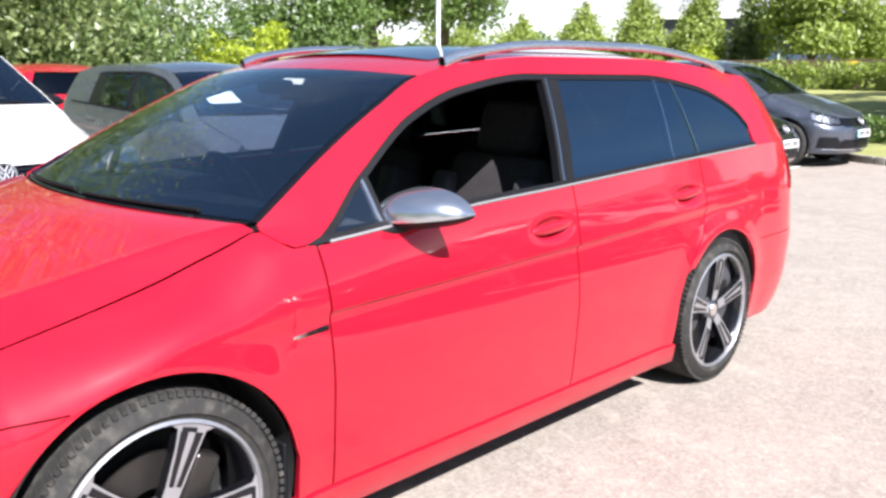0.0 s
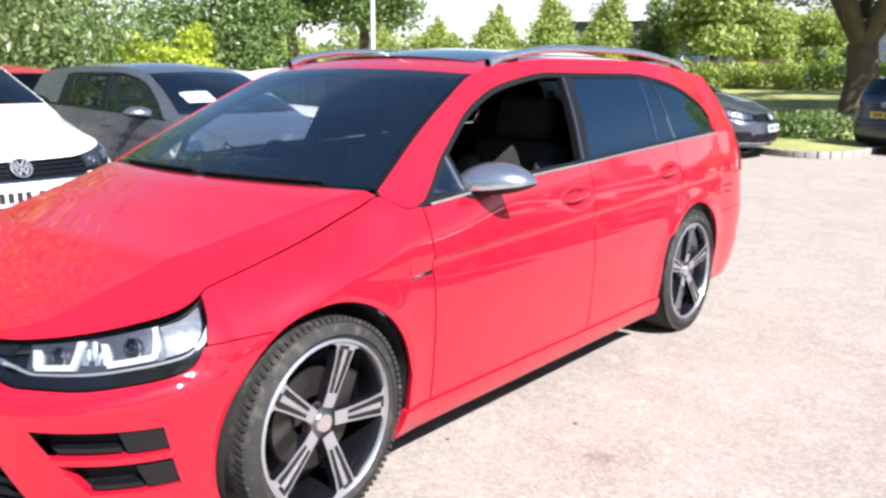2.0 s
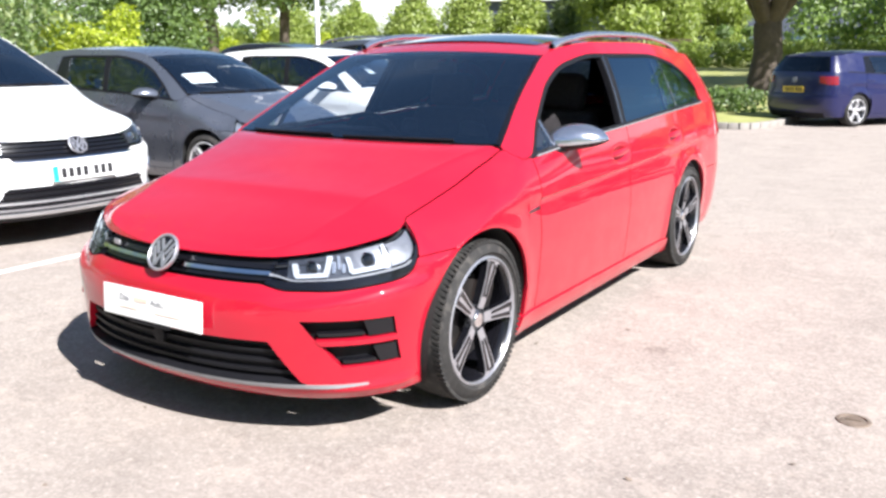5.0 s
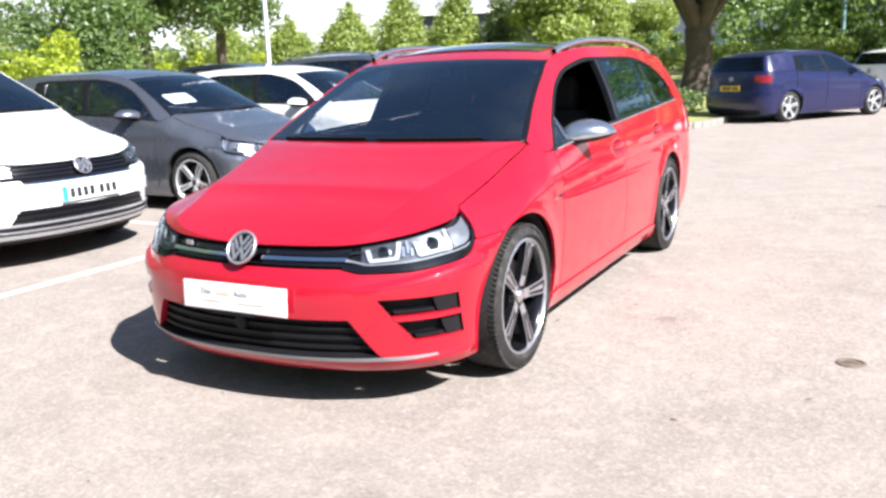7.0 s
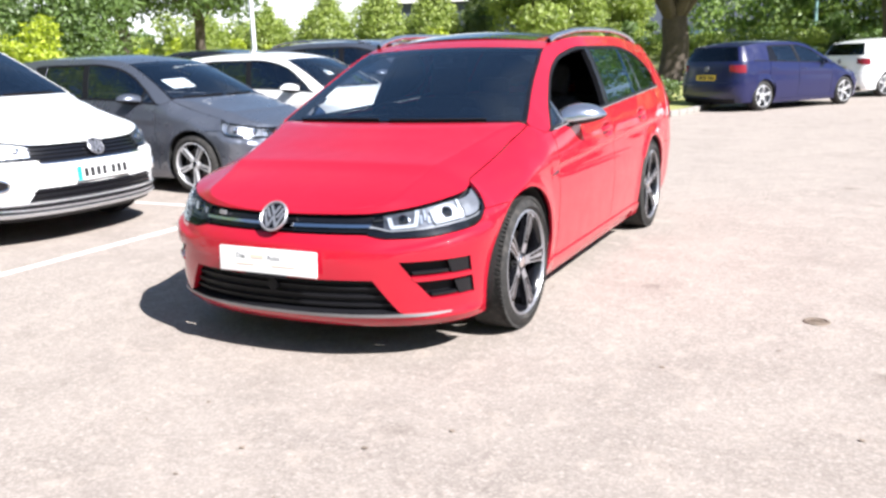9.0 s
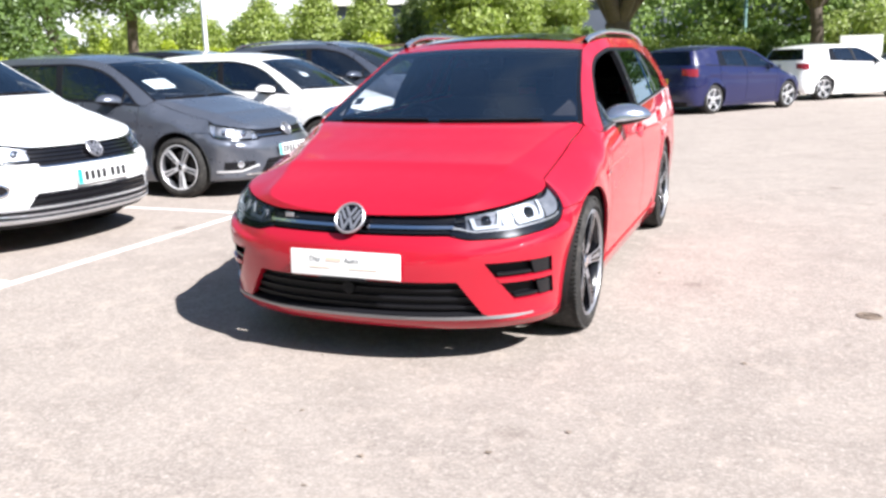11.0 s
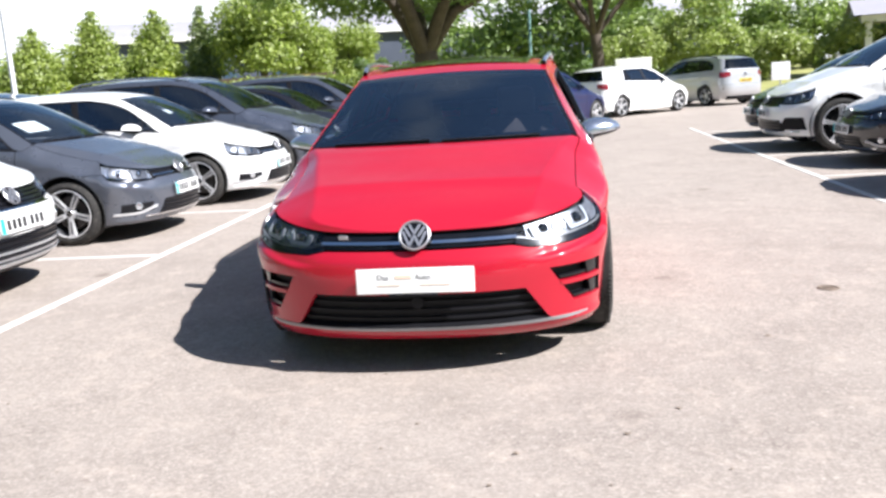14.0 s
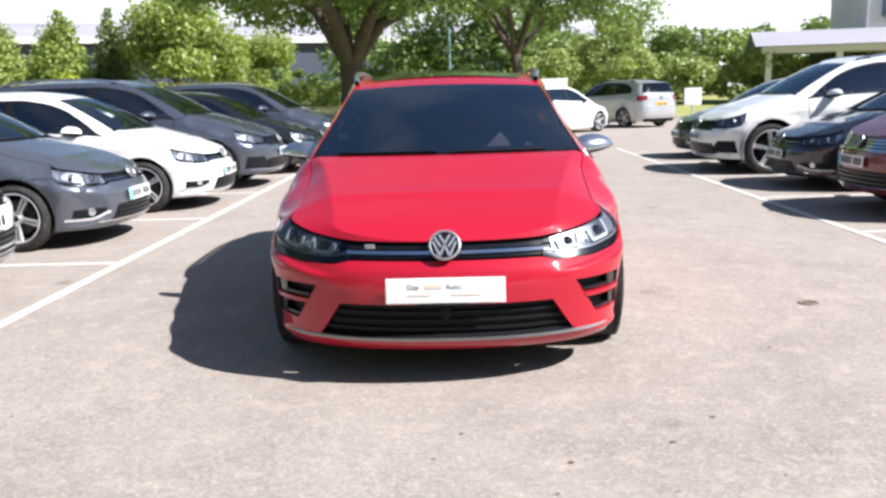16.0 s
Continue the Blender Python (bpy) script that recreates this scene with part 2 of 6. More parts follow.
class Geo:
    """Points and faces of one mesh."""

    def __init__(self):
        self.v, self.f = [], []

    def add(self, verts, faces):
        k = len(self.v)
        self.v += [tuple(p) for p in verts]
        self.f += [tuple(i + k for i in f) for f in faces]
        return self

    def grid(self, rows, closed=False):
        """rows of points, all the same length."""
        w = len(rows[0])
        fs = []
        for a in range(len(rows) - 1):
            for c in range(w if closed else w - 1):
                d = (c + 1) % w
                fs.append((a * w + c, a * w + d, (a + 1) * w + d, (a + 1) * w + c))
        return self.add([p for r in rows for p in r], fs)

    def box(self, c, s, m=None, taper=1.0):
        """A box round c of size s; its top is taper times as wide."""
        pts = [Vector((x * s[0] / 2 * (taper if z > 0 else 1), y * s[1] / 2 * (taper if z > 0 else 1), z * s[2] / 2)) for x in (-1, 1) for y in (-1, 1) for z in (-1, 1)]
        if m is not None:
            pts = [m @ p for p in pts]
        pts = [p + Vector(c) for p in pts]
        return self.add(pts, [(0, 1, 3, 2), (4, 6, 7, 5), (0, 4, 5, 1), (2, 3, 7, 6), (0, 2, 6, 4), (1, 5, 7, 3)])

    def tube(self, pts, radii, sides=8, caps=True):
        pts = [Vector(p) for p in pts]
        if not isinstance(radii, (list, tuple)):
            radii = [radii] * len(pts)
        rows = []
        side = None
        for i, p in enumerate(pts):
            d = (pts[min(i + 1, len(pts) - 1)] - pts[max(i - 1, 0)]).normalized()
            if side is None:
                side = d.orthogonal().normalized()
            side = (side - d * side.dot(d)).normalized()
            up = d.cross(side)
            rows.append([p + (side * math.cos(a) + up * math.sin(a)) * radii[i] for a in (2 * math.pi * k / sides for k in range(sides))])
        k = len(self.v)
        self.grid(rows, closed=True)
        if caps:
            self.f.append(tuple(k + i for i in range(sides)))
            self.f.append(tuple(k + (len(rows) - 1) * sides + i for i in reversed(range(sides))))
        return self

    def lathe(self, profile, sides=48, axis="x"):
        """profile: (along the axis, radius) pairs."""
        rows = []
        for a, r in profile:
            ring = []
            for k in range(sides):
                t = 2 * math.pi * k / sides
                p = (a, r * math.cos(t), r * math.sin(t)) if axis == "x" else (r * math.cos(t), r * math.sin(t), a)
                ring.append(p)
            rows.append(ring)
        return self.grid(rows, closed=True)

    def bmesh_add(self, bm, m=None):
        bm.verts.index_update()
        self.add([(m @ v.co if m is not None else v.co) for v in bm.verts], [[v.index for v in f.verts] for f in bm.faces])
        bm.free()
        return self

    def soft_box(self, c, s, bevel, m=None, segments=3):
        """A box with rounded edges."""
        bm = bmesh.new()
        bmesh.ops.create_cube(bm, size=1)
        bmesh.ops.scale(bm, vec=s, verts=bm.verts)
        bmesh.ops.bevel(bm, geom=bm.edges[:], offset=bevel, segments=segments, affect="EDGES", profile=0.6)
        return self.bmesh_add(bm, Matrix.Translation(c) @ (m.to_4x4() if m is not None else Matrix()))


def mesh_of(name, geo, material, sharp=38.0):
    me = bpy.data.meshes.new(name)
    me.from_pydata(geo.v, [], geo.f)
    me.validate()
    me.materials.append(material)
    if sharp:
        me.polygons.foreach_set("use_smooth", [True] * len(me.polygons))
        me.set_sharp_from_angle(angle=radians(sharp))
    me.update()
    return me


def part(name, geo, material, parent, label="", at=None, sharp=38.0):
    """One mesh object under a thing or under a part."""
    ob = new(name, geo if isinstance(geo, bpy.types.Mesh) else mesh_of(name, geo, material, sharp))
    ob.parent = parent
    if at is not None:
        ob.matrix_local = at
    return tagged(ob, label)


def thing(name, label, category, at=None, group="", kind=""):
    ob = new(name)
    ob.empty_display_size = 0.1
    if at is not None:
        ob.matrix_basis = at
    return tagged(ob, label, category, group, kind)


def solid(name, geo, material, label, category, at=None, group="", kind="", sharp=38.0):
    ob = new(name, mesh_of(name, geo, material, sharp))
    if at is not None:
        ob.matrix_basis = at
    return tagged(ob, label, category, group, kind)


def curve(*pts):
    """A smooth curve through (x, y) pairs that never overshoots."""
    xs, ys = [p[0] for p in pts], [p[1] for p in pts]
    n = len(xs)
    d = [(ys[i + 1] - ys[i]) / (xs[i + 1] - xs[i]) for i in range(n - 1)]
    m = [d[0]] + [0 if d[i - 1] * d[i] <= 0 else 2 * d[i - 1] * d[i] / (d[i - 1] + d[i]) for i in range(1, n - 1)] + [d[-1]]

    def value(x):
        if x <= xs[0]:
            return ys[0]
        if x >= xs[-1]:
            return ys[-1]
        i = 0
        while x > xs[i + 1]:
            i += 1
        h = xs[i + 1] - xs[i]
        t = (x - xs[i]) / h
        return (2 * t**3 - 3 * t**2 + 1) * ys[i] + (t**3 - 2 * t**2 + t) * h * m[i] + (3 * t**2 - 2 * t**3) * ys[i + 1] + (t**3 - t**2) * h * m[i + 1]

    return value


def smooth(a, b, x):
    t = max(0.0, min(1.0, (x - a) / (b - a)))
    return t * t * (3 - 2 * t)


def lerp(a, b, t):
    return a + (b - a) * t

# ---- cars ----
YC, LF, YR, LR = -0.30, 1.05, 3.05, 1.10
UF, UR = YC - LF, YR + LR

def soft(f, w):
    """f averaged over a window, so that the skin mirrors without kinks."""
    return lambda x: sum(k * f(x + w * d) for d, k in ((-1, 0.11), (-0.5, 0.22), (0, 0.34), (0.5, 0.22), (1, 0.11)))


PLAN = curve((-0.4, 0.948), (-0.2, 0.968), (0.0, 0.990), (0.25, 1.0), (2.2, 1.0), (2.7, 0.995), (3.05, 0.982))
SECTION = soft(curve((0.06, 0.87), (0.12, 0.90), (0.20, 0.945), (0.30, 0.966), (0.45, 0.985), (0.60, 1.0), (0.74, 0.996), (0.85, 0.982), (0.95, 0.955), (1.05, 0.93), (1.15, 0.905)), 0.06)
BELT = curve((0.30, 0.90), (0.47, 0.908), (1.0, 0.950), (1.5, 0.970), (2.15, 0.998), (2.8, 1.022), (3.1, 1.03), (3.6, 1.03))
TAPER = curve((0.34, 0.9), (0.5, 0.5), (0.8, 0.30), (1.05, 0.20), (1.6, 0.0), (2.4, 0.0), (3.05, 0.10))
HOOD_X = curve((-0.4, 0.728), (-0.3, 0.724), (0.0, 0.730), (0.34, 0.742))
HOOD_Z = soft(curve((UF, 0.648), (-1.0, 0.651), (-0.9, 0.662), (-0.8, 0.677), (-0.62, 0.705), (-0.48, 0.724), (-0.3, 0.760), (0.0, 0.829), (0.1, 0.857), (0.2, 0.892), (0.34, 0.955)), 0.05)
HOOD_CROWN = soft(curve((UF, 0.0), (-1.15, 0.010), (-1.0, 0.028), (-0.8, 0.043), (-0.62, 0.053), (-0.5, 0.060), (-0.3, 0.064), (0.0, 0.064), (0.2, 0.049), (0.34, 0.012)), 0.06)
LAMP_LO = curve((-1.02, 0.574), (-0.93, 0.556), (-0.80, 0.556), (-0.62, 0.571), (-0.50, 0.588), (-0.466, 0.602), (-0.44, 0.632), (-0.421, 0.656), (-0.40, 0.680))
LAMP_HI = lambda u: HOOD_Z(u) - 0.003
GLASS_TOP = curve((0.34, 0.948), (0.40, 0.908), (0.44, 0.912), (0.68, 1.06), (0.94, 1.215), (1.2, 1.300), (1.5, 1.340), (2.2, 1.340), (2.6, 1.298), (2.9, 1.20), (2.99, 1.12))
ROOF_Z = curve((0.34, 0.962), (0.6, 1.110), (0.85, 1.240), (1.05, 1.328), (1.25, 1.370), (1.6, 1.398), (2.2, 1.402), (2.8, 1.372), (3.1, 1.340), (3.4, 1.325), (UR, 1.325))
ROOF_CROWN = curve((1.05, 0.022), (1.5, 0.042), (2.2, 0.044), (3.0, 0.030), (3.3, 0.014), (3.7, 0.0))
NOSE = curve((0.14, -0.74), (0.20, -0.815), (0.25, -0.838), (0.44, -0.845), (0.52, -0.83), (0.585, -0.785), (0.62, -0.765), (0.68, -0.728), (0.74, -0.690), (0.80, -0.63))
NOSE_N = curve((0.2, 2.3), (0.5, 2.25), (0.62, 2.0), (0.75, 1.95))
TAIL = curve((0.14, 3.50), (0.22, 3.62), (0.40, 3.72), (0.56, 3.72), (0.62, 3.69), (0.95, 3.64), (1.05, 3.60), (1.25, 3.46), (1.33, 3.38))


class Shape:
    """The skin of a car: U runs from the nose's middle round the corner, along the side (there it is y) and round to the tail's middle; z is the height."""

    def __init__(self, width=0.893, wheelbase=2.63, front=1.0, rear=1.0, tall=1.0, lift=0.0, arch=0.362, wheel=0.32, crease=1.0, dents=()):
        self.width, self.ky, self.kf, self.kr, self.kz, self.lift = width, wheelbase / 2.63, front, rear, tall, lift
        self.arch, self.wheel, self.wheelbase, self.crease, self.dents = arch, wheel, wheelbase, crease, dents
        self.az = (wheel + 0.005 - lift) / tall

    def low(self, y, z):
        w = 0.893 * PLAN(y) * SECTION(z)
        for cy in (0.0, 2.63):
            r = math.hypot(y - cy, z - self.az)
            w += 0.010 * math.exp(-(((r - self.arch - 0.01) / 0.055) ** 2))
        for dy, dz in self.dents:
            q = ((y - dy) / 0.088) ** 2 + ((z - dz) / 0.034) ** 2
            if q < 3:
                w -= 0.024 * math.exp(-q * q)
        zc = 0.742 + 0.026 * (y - 0.5)
        if z < zc and y > 0.0:
            d = zc - z
            w -= self.crease * 0.019 * (1 - math.exp(-d / 0.009)) * math.exp(-d / 0.13) * smooth(0.0, 0.6, y) * (1 - smooth(2.7, 3.05, y))
        return w

    def half(self, y, z):
        a = b = 0.0
        k = smooth(0.16, 0.50, y)
        if k < 1:
            ze = HOOD_Z(y)
            zs = ze - 0.125 - 0.050 * (1 - smooth(-0.28, 0.05, y)) - 0.06 * smooth(0.05, 0.32, y)
            if z <= zs:
                a = self.low(y, z)
            else:
                t = min(1.0, (z - zs) / (ze - zs))
                xs = self.low(y, zs)
                a = xs - (xs - HOOD_X(y)) * t**2.1
        if k > 0:
            zb = BELT(y)
            lean = 0.030 * (1 - smooth(0.25, 0.95, y))
            if z <= zb:
                b = self.low(y, z) - lean * max(0.0, (z - 0.74) / 0.17) ** 2
            else:
                d = z - zb
                d = d * d / (d + 0.012)
                b = self.low(y, zb) - lean * ((zb - 0.74) / 0.17) ** 2 - 0.008 * smooth(0, 0.02, d) - 0.345 * d - 0.38 * d * d - TAPER(y) * d
        return a * (1 - k) + b * k

    def relief(self, u, z):
        """The ridge that runs round the bumper's corners, and the blade above the lip."""
        w = smooth(-1.02, -0.86, u) * (1 - smooth(-0.48, -0.32, u))
        d = z - (0.512 + 0.06 * smooth(-0.95, -0.45, u))
        r = 0.042 * math.exp(-d / 0.050) * (1 - math.exp(-d / 0.008)) if d > 0 else -0.020 * math.exp(d / 0.06) * (1 - math.exp(d / 0.010))
        lip = 0.030 * math.exp(-(((z - 0.205) / 0.022) ** 2)) * smooth(-0.90, -0.70, u) * (1 - smooth(-0.45, -0.34, u))
        return -r * w + lip

    def warp(self, x, y, z):
        y = y * self.kf if y < 0 else (y * self.ky if y < 2.63 else 2.63 * self.ky + (y - 2.63) * self.kr)
        return Vector((x * self.width / 0.893, y, z * self.kz + self.lift))

    def raw(self, u, z):
        if u < YC:
            th = max(0.0, (1 - (YC - u) / LF)) * math.pi / 2
            e = 2 / NOSE_N(z)
            k = 1 + self.relief(u, z)
            return self.half(YC, z) * math.sin(th) ** e * (1 + 0.5 * (k - 1)), YC - (YC - NOSE(z)) * max(0.0, math.cos(th)) ** e * k, z
        if u > YR:
            th = max(0.0, (1 - (u - YR) / LR)) * math.pi / 2
            e = 2 / 3.5
            return self.half(YR, z) * math.sin(th) ** e, YR + (TAIL(z) - YR) * max(0.0, math.cos(th)) ** e, z
        return self.half(u, z), u, z

    def at(self, u, z, side=1, off=0.0):
        u = min(max(u, UF), UR)
        x, y, zz = self.raw(u, z)
        p = self.warp(x * side, y, zz)
        if off:
            p = p + self.normal(u, z, side) * off
        return p

    def normal(self, u, z, side=1):
        e = 0.006
        if u < UF + 0.03:
            u = UF + 0.03
            flat = True
        elif u > UR - 0.03:
            u, flat = UR - 0.03, True
        else:
            flat = False
        a, b = self.warp(*self.raw(u - e, z)), self.warp(*self.raw(u + e, z))
        c, d = self.warp(*self.raw(u, z - e)), self.warp(*self.raw(u, z + e))
        n = (b - a).cross(d - c).normalized()
        if flat:
            n.x = 0.0
            n.normalize()
        return Vector((n.x * side, n.y, n.z))

    def u_front(self, x, z):
        s = min(1.0, x / self.half(YC, z)) ** (NOSE_N(z) / 2)
        return YC - LF * (1 - math.asin(s) / (math.pi / 2))

    def arch_end(self, z, cy=0.0, sign=-1, extra=0.0):
        r = self.arch + extra
        return cy + sign * math.sqrt(max(0.0, r * r - (z - self.az) ** 2))

    def arch_z(self, y, low, extra=0.0):
        """The lower edge of a panel: the arch's curve over a wheel, else low."""
        for cy in (0.0, 2.63):
            q = (self.arch + extra) ** 2 - (y - cy) ** 2
            if q > 0:
                return max(low, self.az + math.sqrt(q))
        return low


def fn(v):
    return v if callable(v) else (lambda _: v)


def rim(geo, pts, norms, depth):
    geo.grid([pts, [p - n * depth for p, n in zip(pts, norms)]], closed=True)


def patch(geo, sh, ul, ur, zlo, zhi, nu, nv, side=1, off=0.0, depth=0.014, us=None, zm=None):
    """A panel of the skin on one side, between the edges ul, ur (U at a height) and zlo, zhi (height at a U), its rim turned in by depth. zm: a height kept as a row."""
    ul, ur, zlo, zhi = fn(ul), fn(ur), fn(zlo), fn(zhi)
    us = us or [k / nu for k in range(nu + 1)]
    rows, norms = [], []
    zmid = 0.6
    cols = []
    for a in us:
        base = lerp(ul(zmid), ur(zmid), a)
        p = 3 if ur(zmid) - ul(zmid) > 0.4 else 1
        bend = lambda z: base + (ul(z) - ul(zmid)) * (1 - a) ** p + (ur(z) - ur(zmid)) * a**p
        lo, hi = zlo(base), zhi(base)
        for _ in range(3):
            hi = zhi(bend(hi))
            low = zlo(bend(lo))
            lo = low if abs(low - lo) < 0.03 else lo
        if zm:
            m = min(max(zm(base), lo + 0.3 * (hi - lo)), lo + 0.97 * (hi - lo))
            k = int(nv * 0.65)
            zs = [lerp(lo, m, i / k) for i in range(k)] + [lerp(m, hi, i / (nv - k)) for i in range(nv - k + 1)]
        else:
            zs = [lerp(lo, hi, i / nv) for i in range(nv + 1)]
        cols.append([(bend(z), z) for z in zs])
    for i in range(len(cols[0])):
        rows.append([sh.at(c[i][0], c[i][1], side, off) for c in cols])
    geo.grid(rows if side > 0 else rows[::-1])
    if depth:
        loop = [(0, j) for j in range(len(us))] + [(i, len(us) - 1) for i in range(1, len(rows))] + [(len(rows) - 1, j) for j in reversed(range(len(us) - 1))] + [(i, 0) for i in reversed(range(1, len(rows) - 1))]
        rim(geo, [rows[i][j] for i, j in loop], [sh.normal(*cols[j][i], side) for i, j in loop], depth)
    return geo


def patch2(geo, sh, uc, ue, zlo, zhi, nu, nv, off=0.0, depth=0.014):
    """A panel across the car's middle: from the middle uc out to ue (U at a height) on both sides."""
    ue, zlo, zhi = fn(ue), fn(zlo), fn(zhi)
    rows, norms, keys = [], [], []
    ws = [2 * k / nu - 1 for k in range(nu + 1)]
    cols = []
    for w in ws:
        base = lerp(uc, ue(0.5), abs(w))
        lo, hi = zlo(base), zhi(base)
        zs = [lerp(lo, hi, i / nv) for i in range(nv + 1)]
        cols.append([(lerp(uc, ue(z), abs(w)), z, 1 if w >= 0 else -1) for z in zs])
    for i in range(nv + 1):
        rows.append([sh.at(*c[i], off) for c in cols])
    geo.grid(rows if uc < 0 else rows[::-1])
    if depth:
        loop = [(0, j) for j in range(nu + 1)] + [(i, nu) for i in range(1, nv + 1)] + [(nv, j) for j in reversed(range(nu))] + [(i, 0) for i in reversed(range(1, nv))]
        rim(geo, [rows[i][j] for i, j in loop], [sh.normal(*cols[j][i]) for i, j in loop], depth)
    return geo


def span(geo, sh, us, edge_z, crown, bow, ns, s0=-1.0, s1=1.0, fold=None, drop=0.0):
    """A skin across the car between its two upper edges: bonnet, windscreen and roof."""
    rows = []
    for u in us:
        p, q = sh.at(u, edge_z(u), 1), sh.at(u, edge_z(u), -1)
        row = []
        for k in range(ns + 1):
            s = lerp(s0, s1, k / ns)
            c = 1 - s * s
            if fold:
                kn = fold(u)
                a = abs(s)
                inner, outer = 1 - 0.12 * (a / kn) ** 2, 0.88 * (1 - (a - kn) / (1 - kn))
                b = max(0.0, min(1.0, 0.5 + (a - kn) / 0.03))
                c = inner + (outer - inner) * b + 0.035 * math.exp(-(((a - kn) / 0.022) ** 2))
            m = (p + q) / 2 + (p - q) / 2 * s
            row.append(m + Vector((0, -bow(u) * (1 - s * s), crown(u) * c - drop)))
        rows.append(row)
    return geo.grid(rows)


def wheel_meshes(r, style, detail):
    """The meshes of one wheel, its axle along x with the street side at +x."""
    rr = r * (0.79 if style == "slots" else 0.735)
    n = 64 if detail > 0.8 else 36
    tread = Geo()
    tyre = Geo().lathe([(-0.205, rr), (-0.212, rr + 0.02), (-0.210, r - 0.03), (-0.195, r - 0.008), (-0.16, r), (-0.06, r), (-0.030, r - 0.006), (-0.012, r - 0.022), (0.0, r - 0.05), (-0.002, rr + 0.022), (-0.012, rr + 0.004), (-0.03, rr - 0.004)], n)
    if detail > 0.8:
        for k in range(90):
            a = 2 * math.pi * k / 90
            for x0, tw in ((-0.030, 0.25), (-0.185, -0.25)):
                rb = r - (0.0078 if x0 > -0.1 else 0.0125)
                tread.box((x0, rb * math.cos(a), rb * math.sin(a)), (0.036, 0.0125, 0.012), Euler((a + math.pi / 2, 0, 0)).to_matrix() @ Euler((0, 0, tw)).to_matrix())
    barrel = Geo().lathe([(-0.20, rr - 0.004), (-0.15, rr - 0.022), (-0.06, rr - 0.026), (-0.024, rr - 0.014), (-0.015, rr - 0.004)], n)
    lip = Geo().lathe([(-0.020, rr - 0.011), (-0.010, rr - 0.009), (-0.006, rr - 0.006), (-0.010, rr + 0.002), (-0.022, rr + 0.002)], n)
    spoke, slot, body = Geo(), Geo(), Geo()
    count = 5

    def blade(geo, edge, x0, x1, a0=0.0):
        top = [Vector((x0 - 0.030 * (1 - v / rr) ** 2, u * math.cos(a0) - v * math.sin(a0), u * math.sin(a0) + v * math.cos(a0))) for u, v in edge]
        low = [p + Vector((x1 - x0, 0, 0)) for p in top]
        k = len(top)
        geo.add(top + low, [tuple(range(k))] + [(i, (i + 1) % k, (i + 1) % k + k, i + k) for i in range(k)])

    w0, w1 = (0.021, 0.036) if style == "slots" else (0.020, 0.030)
    edge = [(-w0, 0.045), (-w0 * 1.05, rr * 0.35), (-lerp(w0, w1, 0.6), rr * 0.72), (-w1 * 1.02, rr * 0.90), (-w1 * 2.1, rr - 0.010), (w1 * 2.1, rr - 0.010), (w1 * 1.02, rr * 0.90), (lerp(w0, w1, 0.6), rr * 0.72), (w0 * 1.05, rr * 0.35), (w0, 0.045)]
    blade(spoke, edge, -0.014, -0.0175)
    blade(body, [(u * 0.97, v) for u, v in edge], -0.0176, -0.048)
    if style == "slots":
        for sx in (-1, 1):
            blade(slot, [(sx * 0.0050, rr * 0.36), (sx * 0.0150, rr * 0.36), (sx * 0.0285, rr * 0.88), (sx * 0.0100, rr * 0.88)], -0.0115, -0.018)
        blade(slot, [(-0.0265, rr * 0.885), (0.0105, rr * 0.885), (0.0105, rr * 0.925), (-0.0265, rr * 0.925)], -0.0115, -0.018)
    else:
        blade(slot, [(-0.006, rr * 0.32), (0.006, rr * 0.32), (0.009, rr * 0.85), (-0.009, rr * 0.85)], -0.0115, -0.02)
    hub = Geo().lathe([(-0.06, 0.062), (-0.046, 0.058), (-0.042, 0.040), (-0.038, 0.034), (-0.034, 0.030), (-0.033, 0.001)], 28)
    cap = Geo().lathe([(-0.034, 0.030), (-0.030, 0.027), (-0.029, 0.001)], 24)
    disc = Geo().lathe([(-0.10, 0.06), (-0.085, 0.07), (-0.085, 0.155), (-0.105, 0.155), (-0.105, 0.07)], 40)
    bolt = Geo()
    for k in range(5):
        a = 2 * math.pi * (k + 0.5) / 5
        bolt.tube([(-0.055, 0.054 * math.cos(a), 0.054 * math.sin(a)), (-0.040, 0.054 * math.cos(a), 0.054 * math.sin(a))], 0.008, 6)
    caliper = Geo().soft_box((-0.09, 0.115, 0.055), (0.06, 0.07, 0.14), 0.015, Euler((radians(-25), 0, 0)).to_matrix())
    back = Geo().lathe([(-0.16, rr - 0.03), (-0.165, 0.001)], 24)
    kit = {"tread": (tread, M_RUBBER), "spoke_body": (body, M_GLOSSB if style == "slots" else M_ALLOY_PALE), "tyre": (tyre, M_RUBBER), "wheel": (barrel, M_GLOSSB if style == "slots" else M_BEZEL), "rim_lip": (lip, M_ALLOY if style == "slots" else M_ALLOY_PALE), "spoke": (spoke, M_ALLOY if style == "slots" else M_ALLOY_PALE), "slot": (slot, M_GLOSSB if style == "slots" else M_BEZEL), "hub": (hub, M_BEZEL if style == "slots" else M_ALLOY_PALE), "centre_cap": (cap, M_CHROME), "brake_disc": (disc, M_STEEL), "wheel_bolts": (bolt, M_PLASTIC), "caliper": (caliper, M_STEEL), "back_plate": (back, M_WELL)}
    return {k: mesh_of(k, g, m, 30) for k, (g, m) in kit.items()}


